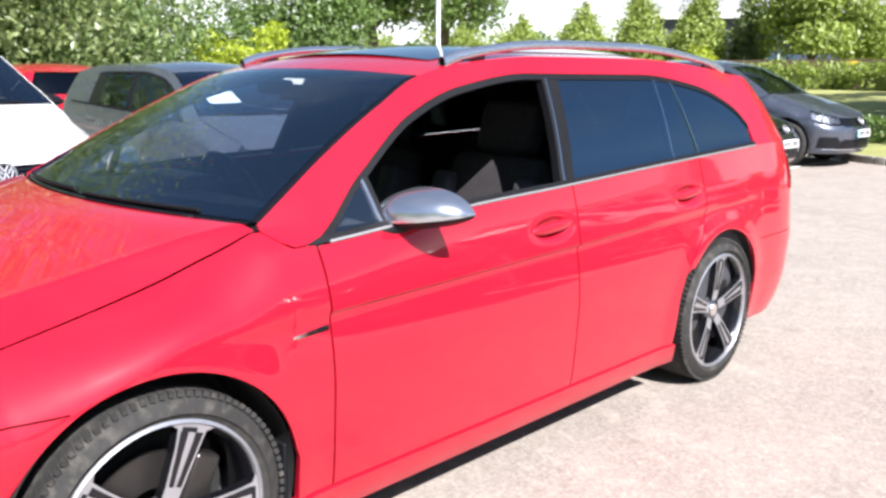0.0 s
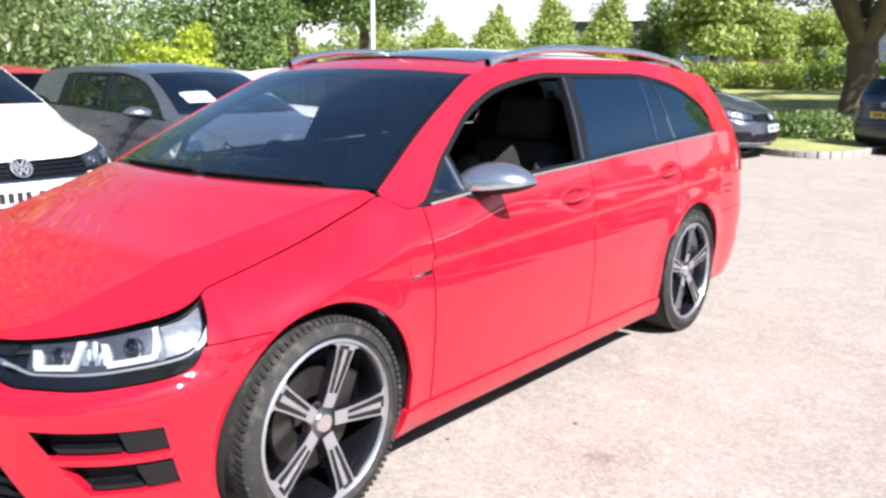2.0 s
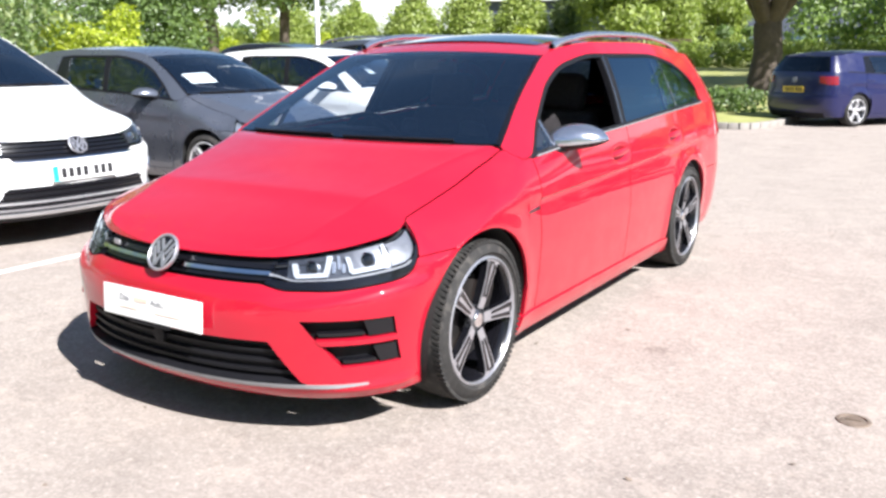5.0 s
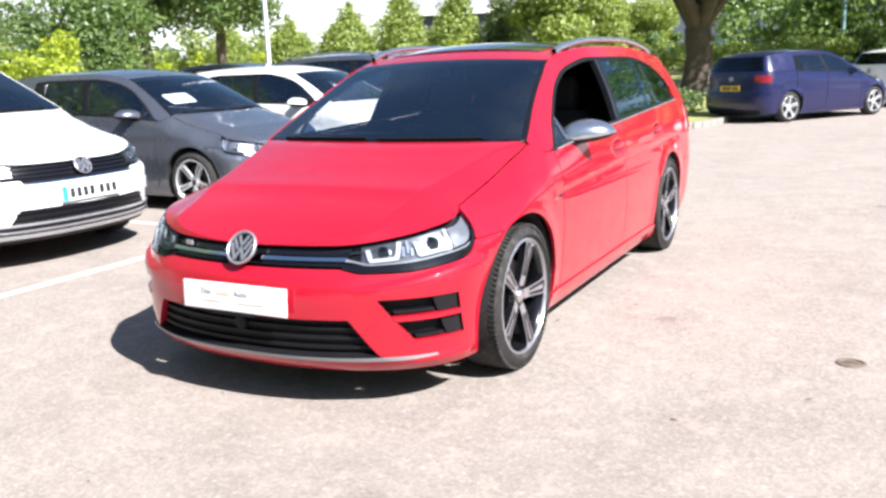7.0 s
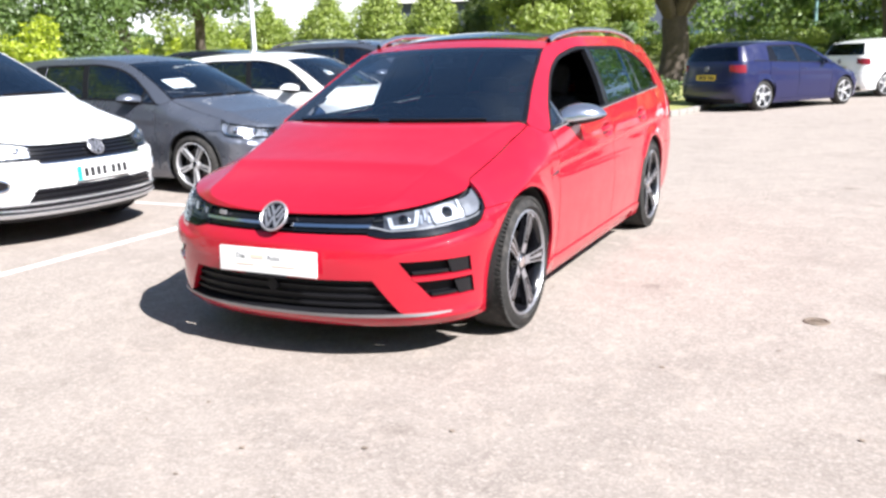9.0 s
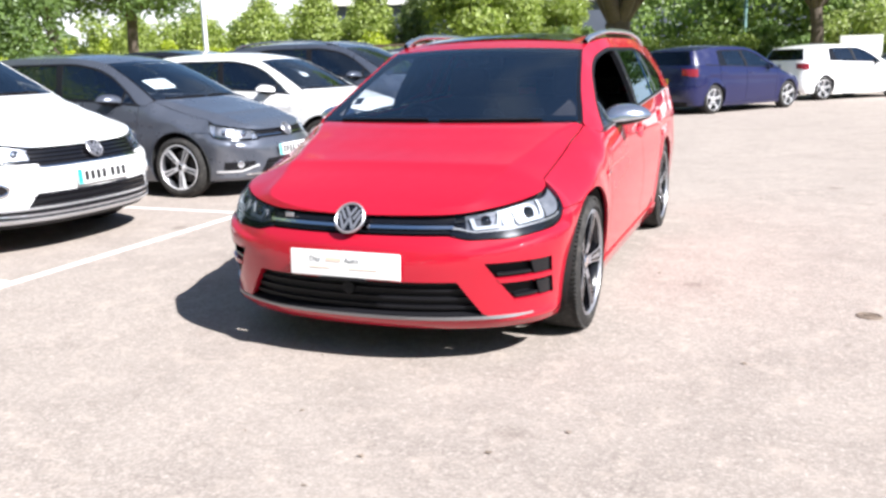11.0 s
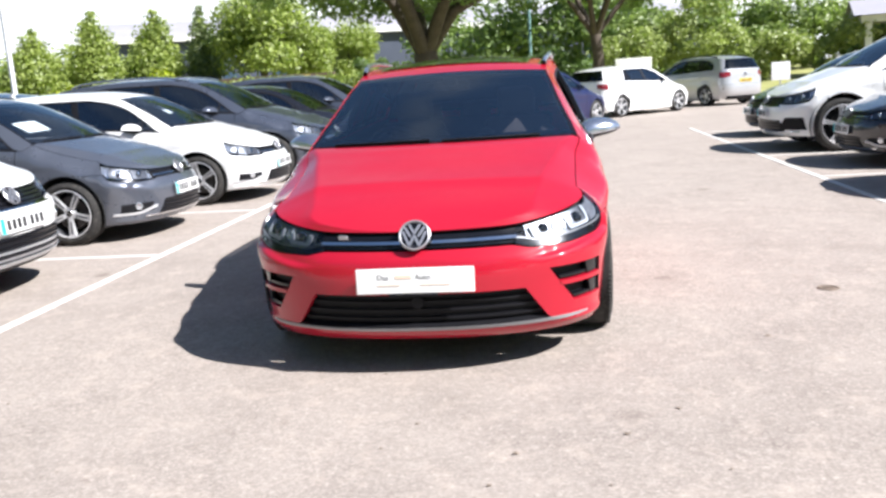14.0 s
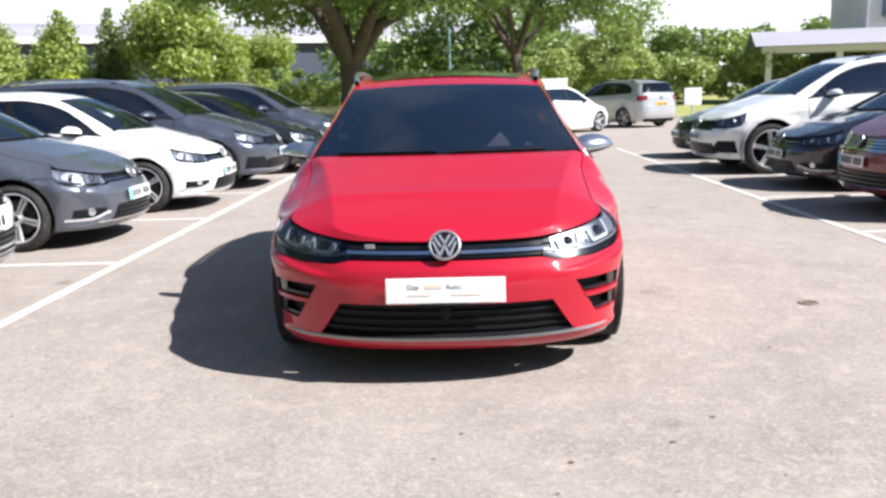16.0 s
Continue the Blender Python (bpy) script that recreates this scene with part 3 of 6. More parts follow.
def fit_wheel(root, kit, at, spin, detail):
    ob = part("wheel", kit["wheel"], None, root, "alloy wheel with machined spokes", at=at)
    for name in ("tyre", "rim_lip", "hub", "centre_cap", "brake_disc", "back_plate") + (("caliper", "wheel_bolts") if detail > 0.8 else ()):
        part(name, kit[name], None, ob)
    if detail > 0.8:
        tagged(part("tread", kit["tread"], None, ob), kind="stuff")
    for k in range(5):
        m = Matrix.Rotation(2 * math.pi * k / 5 + spin, 4, "X")
        sp = part("spoke", kit["spoke"], None, ob, at=m)
        part("spoke_body", kit["spoke_body"], None, ob, at=m)
        part("spoke_slot", kit["slot"], None, ob, at=m)


def emblem(root, sh, p, n, size, parent=None):
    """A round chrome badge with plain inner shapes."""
    up = Vector((0, 0, 1))
    m = Matrix.Translation(p) @ n.to_track_quat("Z", "Y").to_matrix().to_4x4()
    r = size / 2
    ring = Geo().lathe([(0.0, r * 0.86), (0.008, r * 0.86), (0.012, r * 0.92), (0.008, r), (0.0, r)], 36, "z")
    b = part("badge", ring, M_ALLOY, parent or root, "round chrome badge", at=m)
    part("badge_face", Geo().lathe([(0.003, r * 0.87), (0.005, 0.0005)], 28, "z"), M_GLOSSB, b)
    for sx in (-1, 1):
        for x0, y0, x1, y1 in ((0.62, 0.52, 0.24, -0.10), (0.34, 0.70, 0.0, 0.10), (0.30, -0.72, 0.0, 0.02), (0.30, -0.72, 0.72, 0.24)):
            g = Geo()
            a, c = Vector((sx * x0 * r, y0 * r, 0.008)), Vector((sx * x1 * r, y1 * r, 0.008))
            d = (c - a).normalized()
            w = Vector((-d.y, d.x, 0)) * r * 0.075
            k = Vector((0, 0, 0.005))
            g.add([a - w, a + w, c + w, c - w, a - w - k, a + w - k, c + w - k, c - w - k], [(0, 1, 2, 3), (0, 4, 5, 1), (1, 5, 6, 2), (2, 6, 7, 3), (3, 7, 4, 0)])
            part("badge_mark", g, M_ALLOY, b, sharp=0)


def lettering(word, size, material):
    """A word in the built-in font as a thin mesh."""
    data = bpy.data.curves.new("word", "FONT")
    data.body, data.size, data.extrude = word, size, 0.0008
    ob = new("word", data)
    me = bpy.data.meshes.new_from_object(ob)
    bpy.data.objects.remove(ob)
    bpy.data.curves.remove(data)
    me.materials.clear()
    me.materials.append(material)
    return me


def number_plate(root, p, back=False, hero=False):
    """A plate; its writing is kept as plain bars."""
    m = Matrix.Translation(p) @ Euler((radians(90 - 4), 0, 0)).to_matrix().to_4x4() if not back else Matrix.Translation(p) @ Euler((radians(90), 0, radians(180))).to_matrix().to_4x4()
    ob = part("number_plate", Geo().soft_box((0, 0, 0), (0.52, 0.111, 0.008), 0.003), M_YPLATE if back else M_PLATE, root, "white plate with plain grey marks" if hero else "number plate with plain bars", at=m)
    z = 0.0055
    if hero:
        for word, x in (("Das", -0.168), ("Auto.", 0.000)):
            part("plate_word", lettering(word, 0.034, M_GREYINK), None, ob, at=Matrix.Translation((x, 0.006, z - 0.001)))
        part("plate_mark", Geo().box((-0.050, 0.018, z), (0.072, 0.016, 0.002)), M_PALEINK, ob, sharp=0)
        part("plate_mark", Geo().box((-0.115, -0.018, z), (0.10, 0.005, 0.002)), M_PALEINK, ob, sharp=0)
        part("plate_mark", Geo().box((0.090, -0.018, z), (0.13, 0.005, 0.002)), M_PALEINK, ob, sharp=0)
        part("plate_holder", Geo().soft_box((-0.01, -0.063, 0), (0.22, 0.014, 0.010), 0.003), M_PLASTIC, ob)
    else:
        if not back:
            part("plate_mark", Geo().box((-0.238, 0, z), (0.042, 0.108, 0.002)), M_CYAN, ob, sharp=0)
        for k in range(7):
            part("plate_bar", Geo().box((-0.175 + k * 0.058 + (0.03 if k > 3 else 0), 0, z), (0.040, 0.070, 0.002)), M_BLACKINK, ob, sharp=0)


def seat_set(root, kx, ky, kz, lift):
    for x in (-0.37, 0.37):
        t = Euler((radians(-16), 0, 0)).to_matrix()
        y0 = 1.36 * ky
        s = part("front_seat", Geo().soft_box((x * kx, y0, 0.42 * kz + lift), (0.50, 0.52, 0.20), 0.07), M_CLOTH, root, "black sports seat")
        part("backrest", Geo().soft_box((x * kx, y0 + 0.31, 0.74 * kz + lift), (0.46, 0.16, 0.58), 0.065, t), M_CLOTH, s)
        for e in (-1, 1):
            part("bolster", Geo().soft_box((x * kx + e * 0.21, y0 + 0.26, 0.70 * kz + lift), (0.11, 0.20, 0.50), 0.05, t), M_TRIM, s)
        part("headrest", Geo().soft_box((x * kx, y0 + 0.42, 1.125 * kz + lift), (0.27, 0.13, 0.21), 0.055, t), M_CLOTH, s)
        part("headrest_post", Geo().tube([(x * kx - 0.05, y0 + 0.40, 0.98 * kz + lift), (x * kx - 0.05, y0 + 0.42, 1.06 * kz + lift)], 0.008), M_CHROME, s)
        part("headrest_post", Geo().tube([(x * kx + 0.05, y0 + 0.40, 0.98 * kz + lift), (x * kx + 0.05, y0 + 0.42, 1.06 * kz + lift)], 0.008), M_CHROME, s)
    part("rear_bench", Geo().soft_box((0, 2.28 * ky, 0.45 * kz + lift), (1.25, 0.50, 0.20), 0.06), M_CLOTH, root)
    b = part("rear_backrest", Geo().soft_box((0, 2.56 * ky, 0.74 * kz + lift), (1.25, 0.14, 0.55), 0.05, Euler((radians(-18), 0, 0)).to_matrix()), M_CLOTH, root)
    for x in (-0.4, 0.0, 0.4):
        part("rear_headrest", Geo().soft_box((x, 2.66 * ky, 1.05 * kz + lift), (0.25, 0.10, 0.15), 0.04), M_CLOTH, b)


def car(name, label, at, paint, sh, face="hatch", detail=0.45, hero=False, group="", rails=None, wheel_style="spokes", rear_plate=True, spin=0.0, cladding=False, sheet=None, bright=False):
    root = thing(name, label, "car", at, group)
    N = lambda k: max(3, int(k * detail))
    both = (1, -1)
    gap = 0.0035 if hero else 0.005
    dep = 0.016
    # wings, doors and quarters
    door_f, door_m = curve((0.2, 0.49), (0.6, 0.475), (0.92, 0.460)), curve((0.2, 1.565), (0.6, 1.55), (1.0, 1.535))
    r_edge = lambda z: 2.63 - math.sqrt(max(0.0, 0.39**2 - (z - sh.az) ** 2)) if z < 0.60 else 0
    door_r = curve((0.20, 2.262), (0.42, 2.262), (0.52, 2.285), (0.62, 2.355), (0.70, 2.425), (0.78, 2.445), (1.0, 2.425))
    crease = lambda y: 0.742 + 0.026 * (y - 0.5)
    wing_us = sorted({0.0, 1.0} | {k / N(56) for k in range(N(56))})
    seam = 0.648
    for side in both:
        def wing_lo(u):
            if u < -0.19:
                return seam
            return sh.arch_z(u, 0.205)
        wing_hi = lambda u: HOOD_Z(u) if u < 0.335 else GLASS_TOP(u) - gap
        xs = [-0.416 + (0.462 + 0.416) * k / N(60) for k in range(N(60) + 1)]
        xs = [x for x in xs if abs(x - sh.arch) > 0.012] + [sh.arch * math.cos(a * 0.14) for a in range(0, 9)] + [sh.arch + 0.0004, -0.1905, -0.1895]
        us = sorted((x + 0.416) / (door_f(0.6) - gap + 0.416) for x in xs if x < door_f(0.6) - gap - 0.003) + [1.0]
        part("front_wing", patch(Geo(), sh, lambda z: -0.416 + max(0, (z - 0.656)) * 0.8, lambda z: door_f(z) - gap, wing_lo, wing_hi, 0, N(26), side, 0, dep, us=us), paint, root)
        for nm, a, b in (("front_door", door_f, door_m), ("rear_door", door_m, door_r)):
            d = part(nm, patch(Geo(), sh, (lambda z, a=a: a(z) + gap), (lambda z, b=b: b(z) - gap), 0.245, lambda u: BELT(u) - 0.004, 76 if hero else N(34), 64 if hero else N(40), side, 0, dep, zm=crease if sh.crease else None), paint, root)
            y0, z0 = (1.40, 0.845) if nm == "front_door" else (2.305, 0.872)
            p, nrm = sh.at(y0, z0, side), sh.normal(y0, z0, side)
            skin = sh.warp(side * sh.low(y0, z0 + 0.06), y0, z0)
            rows = []
            for k in range(15):
                t = 2 * k / 14 - 1
                q = max(0.0, 1 - abs(t) ** 3.0)
                ax = skin + Vector((side * (0.024 * q**0.5 - 0.006), 0.112 * t, 0.006 * t))
                rows.append([ax + Vector((side * 0.009 * math.cos(a), 0, (0.006 + 0.012 * q) * math.sin(a))) for a in (2 * math.pi * j / 12 for j in range(12))])
            part("door_handle", Geo().grid(rows, closed=True), paint, d)
        xs = [2.27 + (3.352 - 2.27) * k / N(50) for k in range(N(50) + 1)]
        xs = [x for x in xs if abs(x - 2.63 - sh.arch) > 0.012] + [2.63 + sh.arch * math.cos(a * 0.14) for a in range(0, 9)] + [2.63 + sh.arch + 0.0004]
        q0 = door_r(0.6) + gap
        us = [0.0] + sorted(set((x - q0) / (3.352 - q0) for x in xs if x > q0 + 0.004))
        part("rear_quarter", patch(Geo(), sh, lambda z: door_r(z) + gap, 3.352, lambda u: sh.arch_z(u, 0.20) if u < 2.63 + sh.arch + 0.0002 else 0.60, lambda u: BELT(u) - 0.004 if u < 2.99 else BELT(u), 0, N(30), side, 0, dep, us=us, zm=crease if sh.crease else None), paint, root)
        part("rear_pillar", patch(Geo(), sh, 2.985, 3.50, lambda u: BELT(u) - 0.004, ROOF_Z, N(22), N(14), side, 0, 0.01), paint, root)
        part("sill", patch(Geo(), sh, lambda z: sh.arch_end(z, 0, 1) + 0.002, lambda z: sh.arch_end(z, 2.63, -1) - 0.002, 0.158, 0.242, N(40), N(10), side, 0.008, 0.03), M_PLASTIC if cladding else paint, root)
        # roof side and screen pillar
        part("roof_side", patch(Geo(), sh, 0.342, 2.99, GLASS_TOP, ROOF_Z, N(90), N(10), side, 0, 0.008), paint, root)
        part("roof_side_lining", patch(Geo(), sh, 0.342, 2.99, lambda u: GLASS_TOP(u) - 0.01, ROOF_Z, N(40), 3, side, -0.014, 0), M_TRIM, root)
        part("rear_pillar_lining", patch(Geo(), sh, 2.97, 3.49, lambda u: BELT(u) - 0.03, ROOF_Z, N(16), 4, side, -0.03, 0), M_TRIM, root)
        # glass
        tr = part("window_trim", patch(Geo(), sh, 0.43, 2.985, lambda u: GLASS_TOP(u) - 0.020, lambda u: GLASS_TOP(u) - 0.001, N(80), 2, side, -0.001, 0.012), M_PLASTIC, root, "black window surround")
        part("belt_trim", patch(Geo(), sh, 0.44, 2.985, BELT, lambda u: min(BELT(u) + 0.016, GLASS_TOP(u)), N(60), 2, side, 0.004, 0.012), M_PLASTIC, root)
        gl = lambda u: min(BELT(u) + 0.012, GLASS_TOP(u) - 0.012)
        gh = lambda u: GLASS_TOP(u) - 0.014
        if not (hero and side == 1):
            part("front_window", patch(Geo(), sh, 0.47, curve((0.92, 1.48), (1.33, 1.575)), gl, gh, N(24), N(10), side, -0.006, 0), M_CLEAR if hero else M_GLASS_DARK, root)
        else:
            part("quarter_window", patch(Geo(), sh, 0.47, 0.69, gl, gh, 8, 6, side, -0.006, 0), M_GLASS, root)
        part("rear_window_side", patch(Geo(), sh, curve((0.95, 1.54), (1.33, 1.65)), curve((0.98, 2.20), (1.33, 2.26)), gl, gh, N(20), N(10), side, -0.005, 0), M_PRIV if hero else M_GLASS_DARK, root)
        if not hero and sh.kr < 0.75:
            part("rear_pillar", patch(Geo(), sh, curve((0.98, 2.47), (1.3, 2.42)), 2.988, lambda u: BELT(u) - 0.004, GLASS_TOP, N(16), N(12), side, 0.001, 0.008), paint, root)
        part("boot_window", patch(Geo(), sh, curve((0.98, 2.46), (1.3, 2.41)), 2.975, gl, gh, N(16), N(10), side, -0.005, 0), M_PRIV if hero else M_PRIV_FAR, root)
        part("mirror_divider", patch(Geo(), sh, 0.684, 0.704, BELT, gh, 3, 6, side, 0.0, 0.02), M_PLASTIC, root)
        if hero:
            part("divider_strip", patch(Geo(), sh, 0.676, 0.686, lambda u: BELT(u) + 0.01, gh, 3, 6, side, 0.002, 0.012), M_SATIN, root, "thin silver strip beside the quarter window")
            part("belt_strip", patch(Geo(), sh, 0.50, 2.97, lambda u: BELT(u) - 0.002, lambda u: BELT(u) + 0.004, 70, 2, side, 0.006, 0.006), M_LIP, root)
        part("centre_pillar", patch(Geo(), sh, curve((0.95, 1.475), (1.33, 1.57)), curve((0.95, 1.55), (1.33, 1.655)), BELT, GLASS_TOP, 4, 10, side, -0.002, 0.03), M_PLASTIC, root)
        part("rear_door_pillar", patch(Geo(), sh, curve((0.98, 2.195), (1.33, 2.255)), curve((0.98, 2.465), (1.33, 2.415)), BELT, GLASS_TOP, 6, 8, side, -0.003, 0.02), M_PRIV if hero else M_GLOSSB, root)
        if hero:
            for lo, hi in ((1.488, 1.584), (2.215, 2.275), (2.445, 2.395)):
                part("pillar_edge", patch(Geo(), sh, curve((0.95, lo), (1.33, hi)), curve((0.95, lo + 0.006), (1.33, hi + 0.005)), lambda u: BELT(u) + 0.01, lambda u: GLASS_TOP(u) - 0.015, 2, 8, side, 0.001, 0.006), M_CHROME, root)
        part("door_lining", patch(Geo(), sh, 0.36, 2.99, 0.22, lambda u: BELT(u) - 0.006, N(30), N(8), side, -0.045, 0), M_TRIM, root)
        # mirror
        c = sh.warp(side * 0.884, 0.772, 0.948)
        cap, band, low = Geo(), Geo(), Geo()
        for geo, v0, v1, grow in ((cap, -0.05, 1.0, 0.0), (band, -0.26, -0.05, 0.002), (low, -1.0, -0.26, -0.004)):
            rows = []
            for i in range(31):
                ex = -math.cos(math.pi * i / 30)
                e = (ex + 0.20) / (1.20 if ex > -0.20 else 0.80)
                k = max(0.0, 1 - abs(e) ** (2.1 if ex > -0.2 else 2.0)) ** 0.62
                row = []
                for j in range(13):
                    v = lerp(v0, v1, j / 12)
                    up = 0.082 if v > 0 else 0.036
                    d = max(0.0, 1 - abs(v) ** 2.3) ** 0.5
                    row.append((c.x + side * ex * 0.142, c.y + 0.045 - (0.112 * d * k ** 0.7 + grow) + ex * 0.034, c.z + v * up * k + 0.014 * ex))
                rows.append(row)
            geo.grid(rows if side > 0 else rows[::-1])
        back = Geo()
        rim_pts = []
        for i in range(31):
            ex = -math.cos(math.pi * i / 30)
            e = (ex + 0.20) / (1.20 if ex > -0.20 else 0.80)
            k = max(0.0, 1 - abs(e) ** (2.1 if ex > -0.2 else 2.0)) ** 0.62
            rim_pts.append([(c.x + side * ex * 0.142, c.y + 0.046 + ex * 0.034, c.z + v * k + 0.014 * ex) for v in (-0.036, 0.082)])
        back.grid(rim_pts)
        mr = part("door_mirror", cap, M_SATIN if hero else (M_PLASTIC if cladding else paint), root, "satin silver door mirror" if hero else "")
        part("mirror_base", low, M_PLASTIC, mr)
        part("mirror_back", back, M_PLASTIC, mr)
        part("turn_signal", band, M_LAMPW if hero else M_PLASTIC, mr)
        part("mirror_arm", Geo().tube([sh.warp(side * 0.795, 0.53, 0.905), sh.warp(side * 0.815, 0.62, 0.908), sh.warp(side * 0.835, 0.72, 0.918), sh.warp(side * 0.865, 0.78, 0.935)], [0.016, 0.022, 0.026, 0.018], 10), M_PLASTIC, mr)
        part("mirror_glass", Geo().soft_box((c.x, c.y + 0.050, c.z + 0.022), (0.17, 0.004, 0.075), 0.0015, Euler((0, 0, side * 0.24)).to_matrix()), M_CHROME, mr)
    if hero:
        for side in both:
            wb = part("wing_badge", patch(Geo(), sh, 0.350, 0.462, lambda u: 0.690 + 0.03 * (u - 0.35), lambda u: 0.697 + 0.10 * (u - 0.35), 10, 2, side, 0.004, 0.006), M_CHROME, root, "slim chrome wing badge")
            part("badge_inlay", patch(Geo(), sh, 0.425, 0.456, lambda u: 0.695, lambda u: 0.702, 6, 2, side, 0.0055, 0.003), M_GLOSSB, wb)
    # bonnet, screen and roof
    us = [UF + 0.01, UF + 0.05, UF + 0.1, UF + 0.17, UF + 0.25] + [lerp(-1.05, 0.332, k / N(44)) for k in range(N(44) + 1)]
    fold = soft(curve((-1.05, 0.92), (-0.93, 0.93), (-0.83, 0.88), (-0.65, 0.75), (-0.5, 0.72), (-0.3, 0.77), (0.0, 0.86), (0.34, 0.945)), 0.05)
    bow = curve((-0.6, 0.0), (-0.2, 0.02), (0.1, 0.08), (0.34, 0.13), (0.6, 0.115), (1.05, 0.055), (1.5, 0.0))
    part("bonnet", span(Geo(), sh, us, HOOD_Z, HOOD_CROWN, bow, 90 if hero else N(48), -0.9925, 0.9925, fold), paint, root)
    part("engine_bay", span(Geo(), sh, us[3:], lambda u: HOOD_Z(u), lambda u: 0.0, bow, 6, -0.995, 0.995, None, 0.035), M_WELL, root)
    part("scuttle", span(Geo(), sh, [0.30, 0.33, 0.36, 0.42], lambda u: ROOF_Z(0.345) if u > 0.34 else HOOD_Z(u), lambda u: 0.004, bow, 16, -0.98, 0.98, None, 0.014), M_PLASTIC, root, "black plastic scuttle below the windscreen")
    ws = [lerp(0.352, 1.05, k / N(24)) for k in range(N(24) + 1)]
    wcrown = curve((0.34, 0.004), (0.7, 0.030), (1.05, 0.022))
    part("windscreen", span(Geo(), sh, ws, ROOF_Z, wcrown, bow, N(28), -0.965, 0.965), M_GLASS, root, "clear windscreen")
    frame_geo = Geo()
    for a, b in ((-0.998, -0.955), (0.955, 0.998)):
        span(frame_geo, sh, ws, ROOF_Z, wcrown, bow, 2, a, b, None, 0.003)
    span(frame_geo, sh, [1.005, 1.03, 1.055], ROOF_Z, wcrown, bow, N(20), -0.96, 0.96, None, 0.004)
    span(frame_geo, sh, [0.345, 0.37, 0.40], ROOF_Z, wcrown, bow, N(20), -0.96, 0.96, None, 0.004)
    part("windscreen_seal", frame_geo, M_GLOSSB, root)
    rs = [lerp(1.052, 1.6, k / N(16)) for k in range(N(16))] + [lerp(1.6, UR - 0.02, (k / N(34)) ** 0.9) for k in range(N(34) + 1)]
    part("roof", span(Geo(), sh, rs, ROOF_Z, ROOF_CROWN, bow, N(28)), paint, root)
    part("headlining", span(Geo(), sh, rs[::2], ROOF_Z, ROOF_CROWN, bow, 6, -0.97, 0.97, None, 0.035), M_TRIM, root)
    if hero:
        gs = [lerp(1.22, 2.55, k / 30) for k in range(31)]
        part("glass_roof", span(Geo(), sh, gs, ROOF_Z, lambda u: ROOF_CROWN(u) + 0.009, bow, 20, -0.80, 0.80, None, 0.0), M_ROOFGLASS, root, "dark glass sunroof")
    if rails:
        for side in both:
            ys = [1.17 + (2.98 - 1.17) * k / 26 for k in range(27)]
            rail, foot = Geo(), []
            rows = []
            for k, y in enumerate(ys):
                t = k / 26
                p = sh.at(y, ROOF_Z(y), side)
                h = 0.034 * min(1.0, math.sin(math.pi * t) ** 0.45 * 1.05) + 0.002
                q = p + Vector((-side * 0.015, 0, 0.008 + h))
                w, th = 0.017, 0.016 + 0.006 * (1 - min(1, min(t, 1 - t) * 9))
                rows.append([q + Vector((w * math.cos(a), 0, th * math.sin(a) - (0.0))) for a in (2 * math.pi * j / 12 for j in range(12))])
            rail.grid(rows, closed=True)
            rl = part("roof_rail", rail, M_SATIN if rails == "silver" else M_PLASTIC, root, "silver roof rail" if rails == "silver" else "black roof rail")
            for y in (1.30, 2.86):
                p = sh.at(y, ROOF_Z(y), side) + Vector((-side * 0.015, 0, 0.018))
                part("rail_foot", Geo().soft_box(p - Vector((0, 0, 0.006)), (0.016, 0.12, 0.018), 0.007), M_PLASTIC, rl)
    # nose
    gx = {"hatch": 0.43, "suv": 0.50}[face]
    top_of = lambda u: min(LAMP_LO(u), seam) - gap
    gz0 = 0.586 if face == "hatch" else 0.522
    gu0 = -1.0 if face == "hatch" else -0.935
    if hero:
        g = Geo()
        end = lambda z: sh.arch_end(z)
        ug = lambda z: sh.u_front(lerp(0.575, 0.475, (z - 0.235) / 0.15), z)
        ui = lambda z: sh.u_front(lerp(0.69, 0.575, min(1, max(0, (z - 0.29) / 0.18))), z)
        uo = lambda z: sh.u_front(0.795, z) + 0.035
        patch2(g, sh, UF, end, 0.165, 0.215, 110, 6, 0, 0.01)
        patch2(g, sh, UF, ui, 0.385, 0.475, 70, 6, 0, 0.0)
        patch2(g, sh, UF, -0.40, 0.475, lambda u: min(top_of(u), 0.586 if u < -1.0 else 9), 130, 16, 0, 0.012)
        for side in both:
            patch(g, sh, -0.40, lambda z: sh.arch_end(z) if z < 0.642 else -0.19, 0.475, seam - gap, 18, 16, side, 0, 0.012)
            patch(g, sh, ug, ui, 0.232, 0.385, 14, 10, side, 0, 0.03)
            patch(g, sh, uo, end, 0.215, 0.475, 16, 16, side, 0, 0.0)
            patch(g, sh, ui, uo, 0.215, 0.292, 14, 5, side, 0, 0.035)
            patch(g, sh, ui, uo, 0.374, 0.392, 14, 3, side, 0.004, 0.035)
            patch(g, sh, ug, ui, 0.215, 0.233, 14, 2, side, 0, 0.0)
            patch(g, sh, ui, uo, 0.462, 0.476, 14, 2, side, 0, 0.035)
        bmp = part("front_bumper", g, paint, root)
        part("lower_grille", patch2(Geo(), sh, UF, lambda z: ug(z) + 0.02, 0.205, 0.395, 60, 8, -0.04, 0), M_PLASTIC, bmp)
        part("grille_shelf", patch2(Geo(), sh, UF, lambda z: ug(z) + 0.01, 0.2335, 0.2365, 60, 1, 0.002, 0.05), M_PLASTIC, bmp)
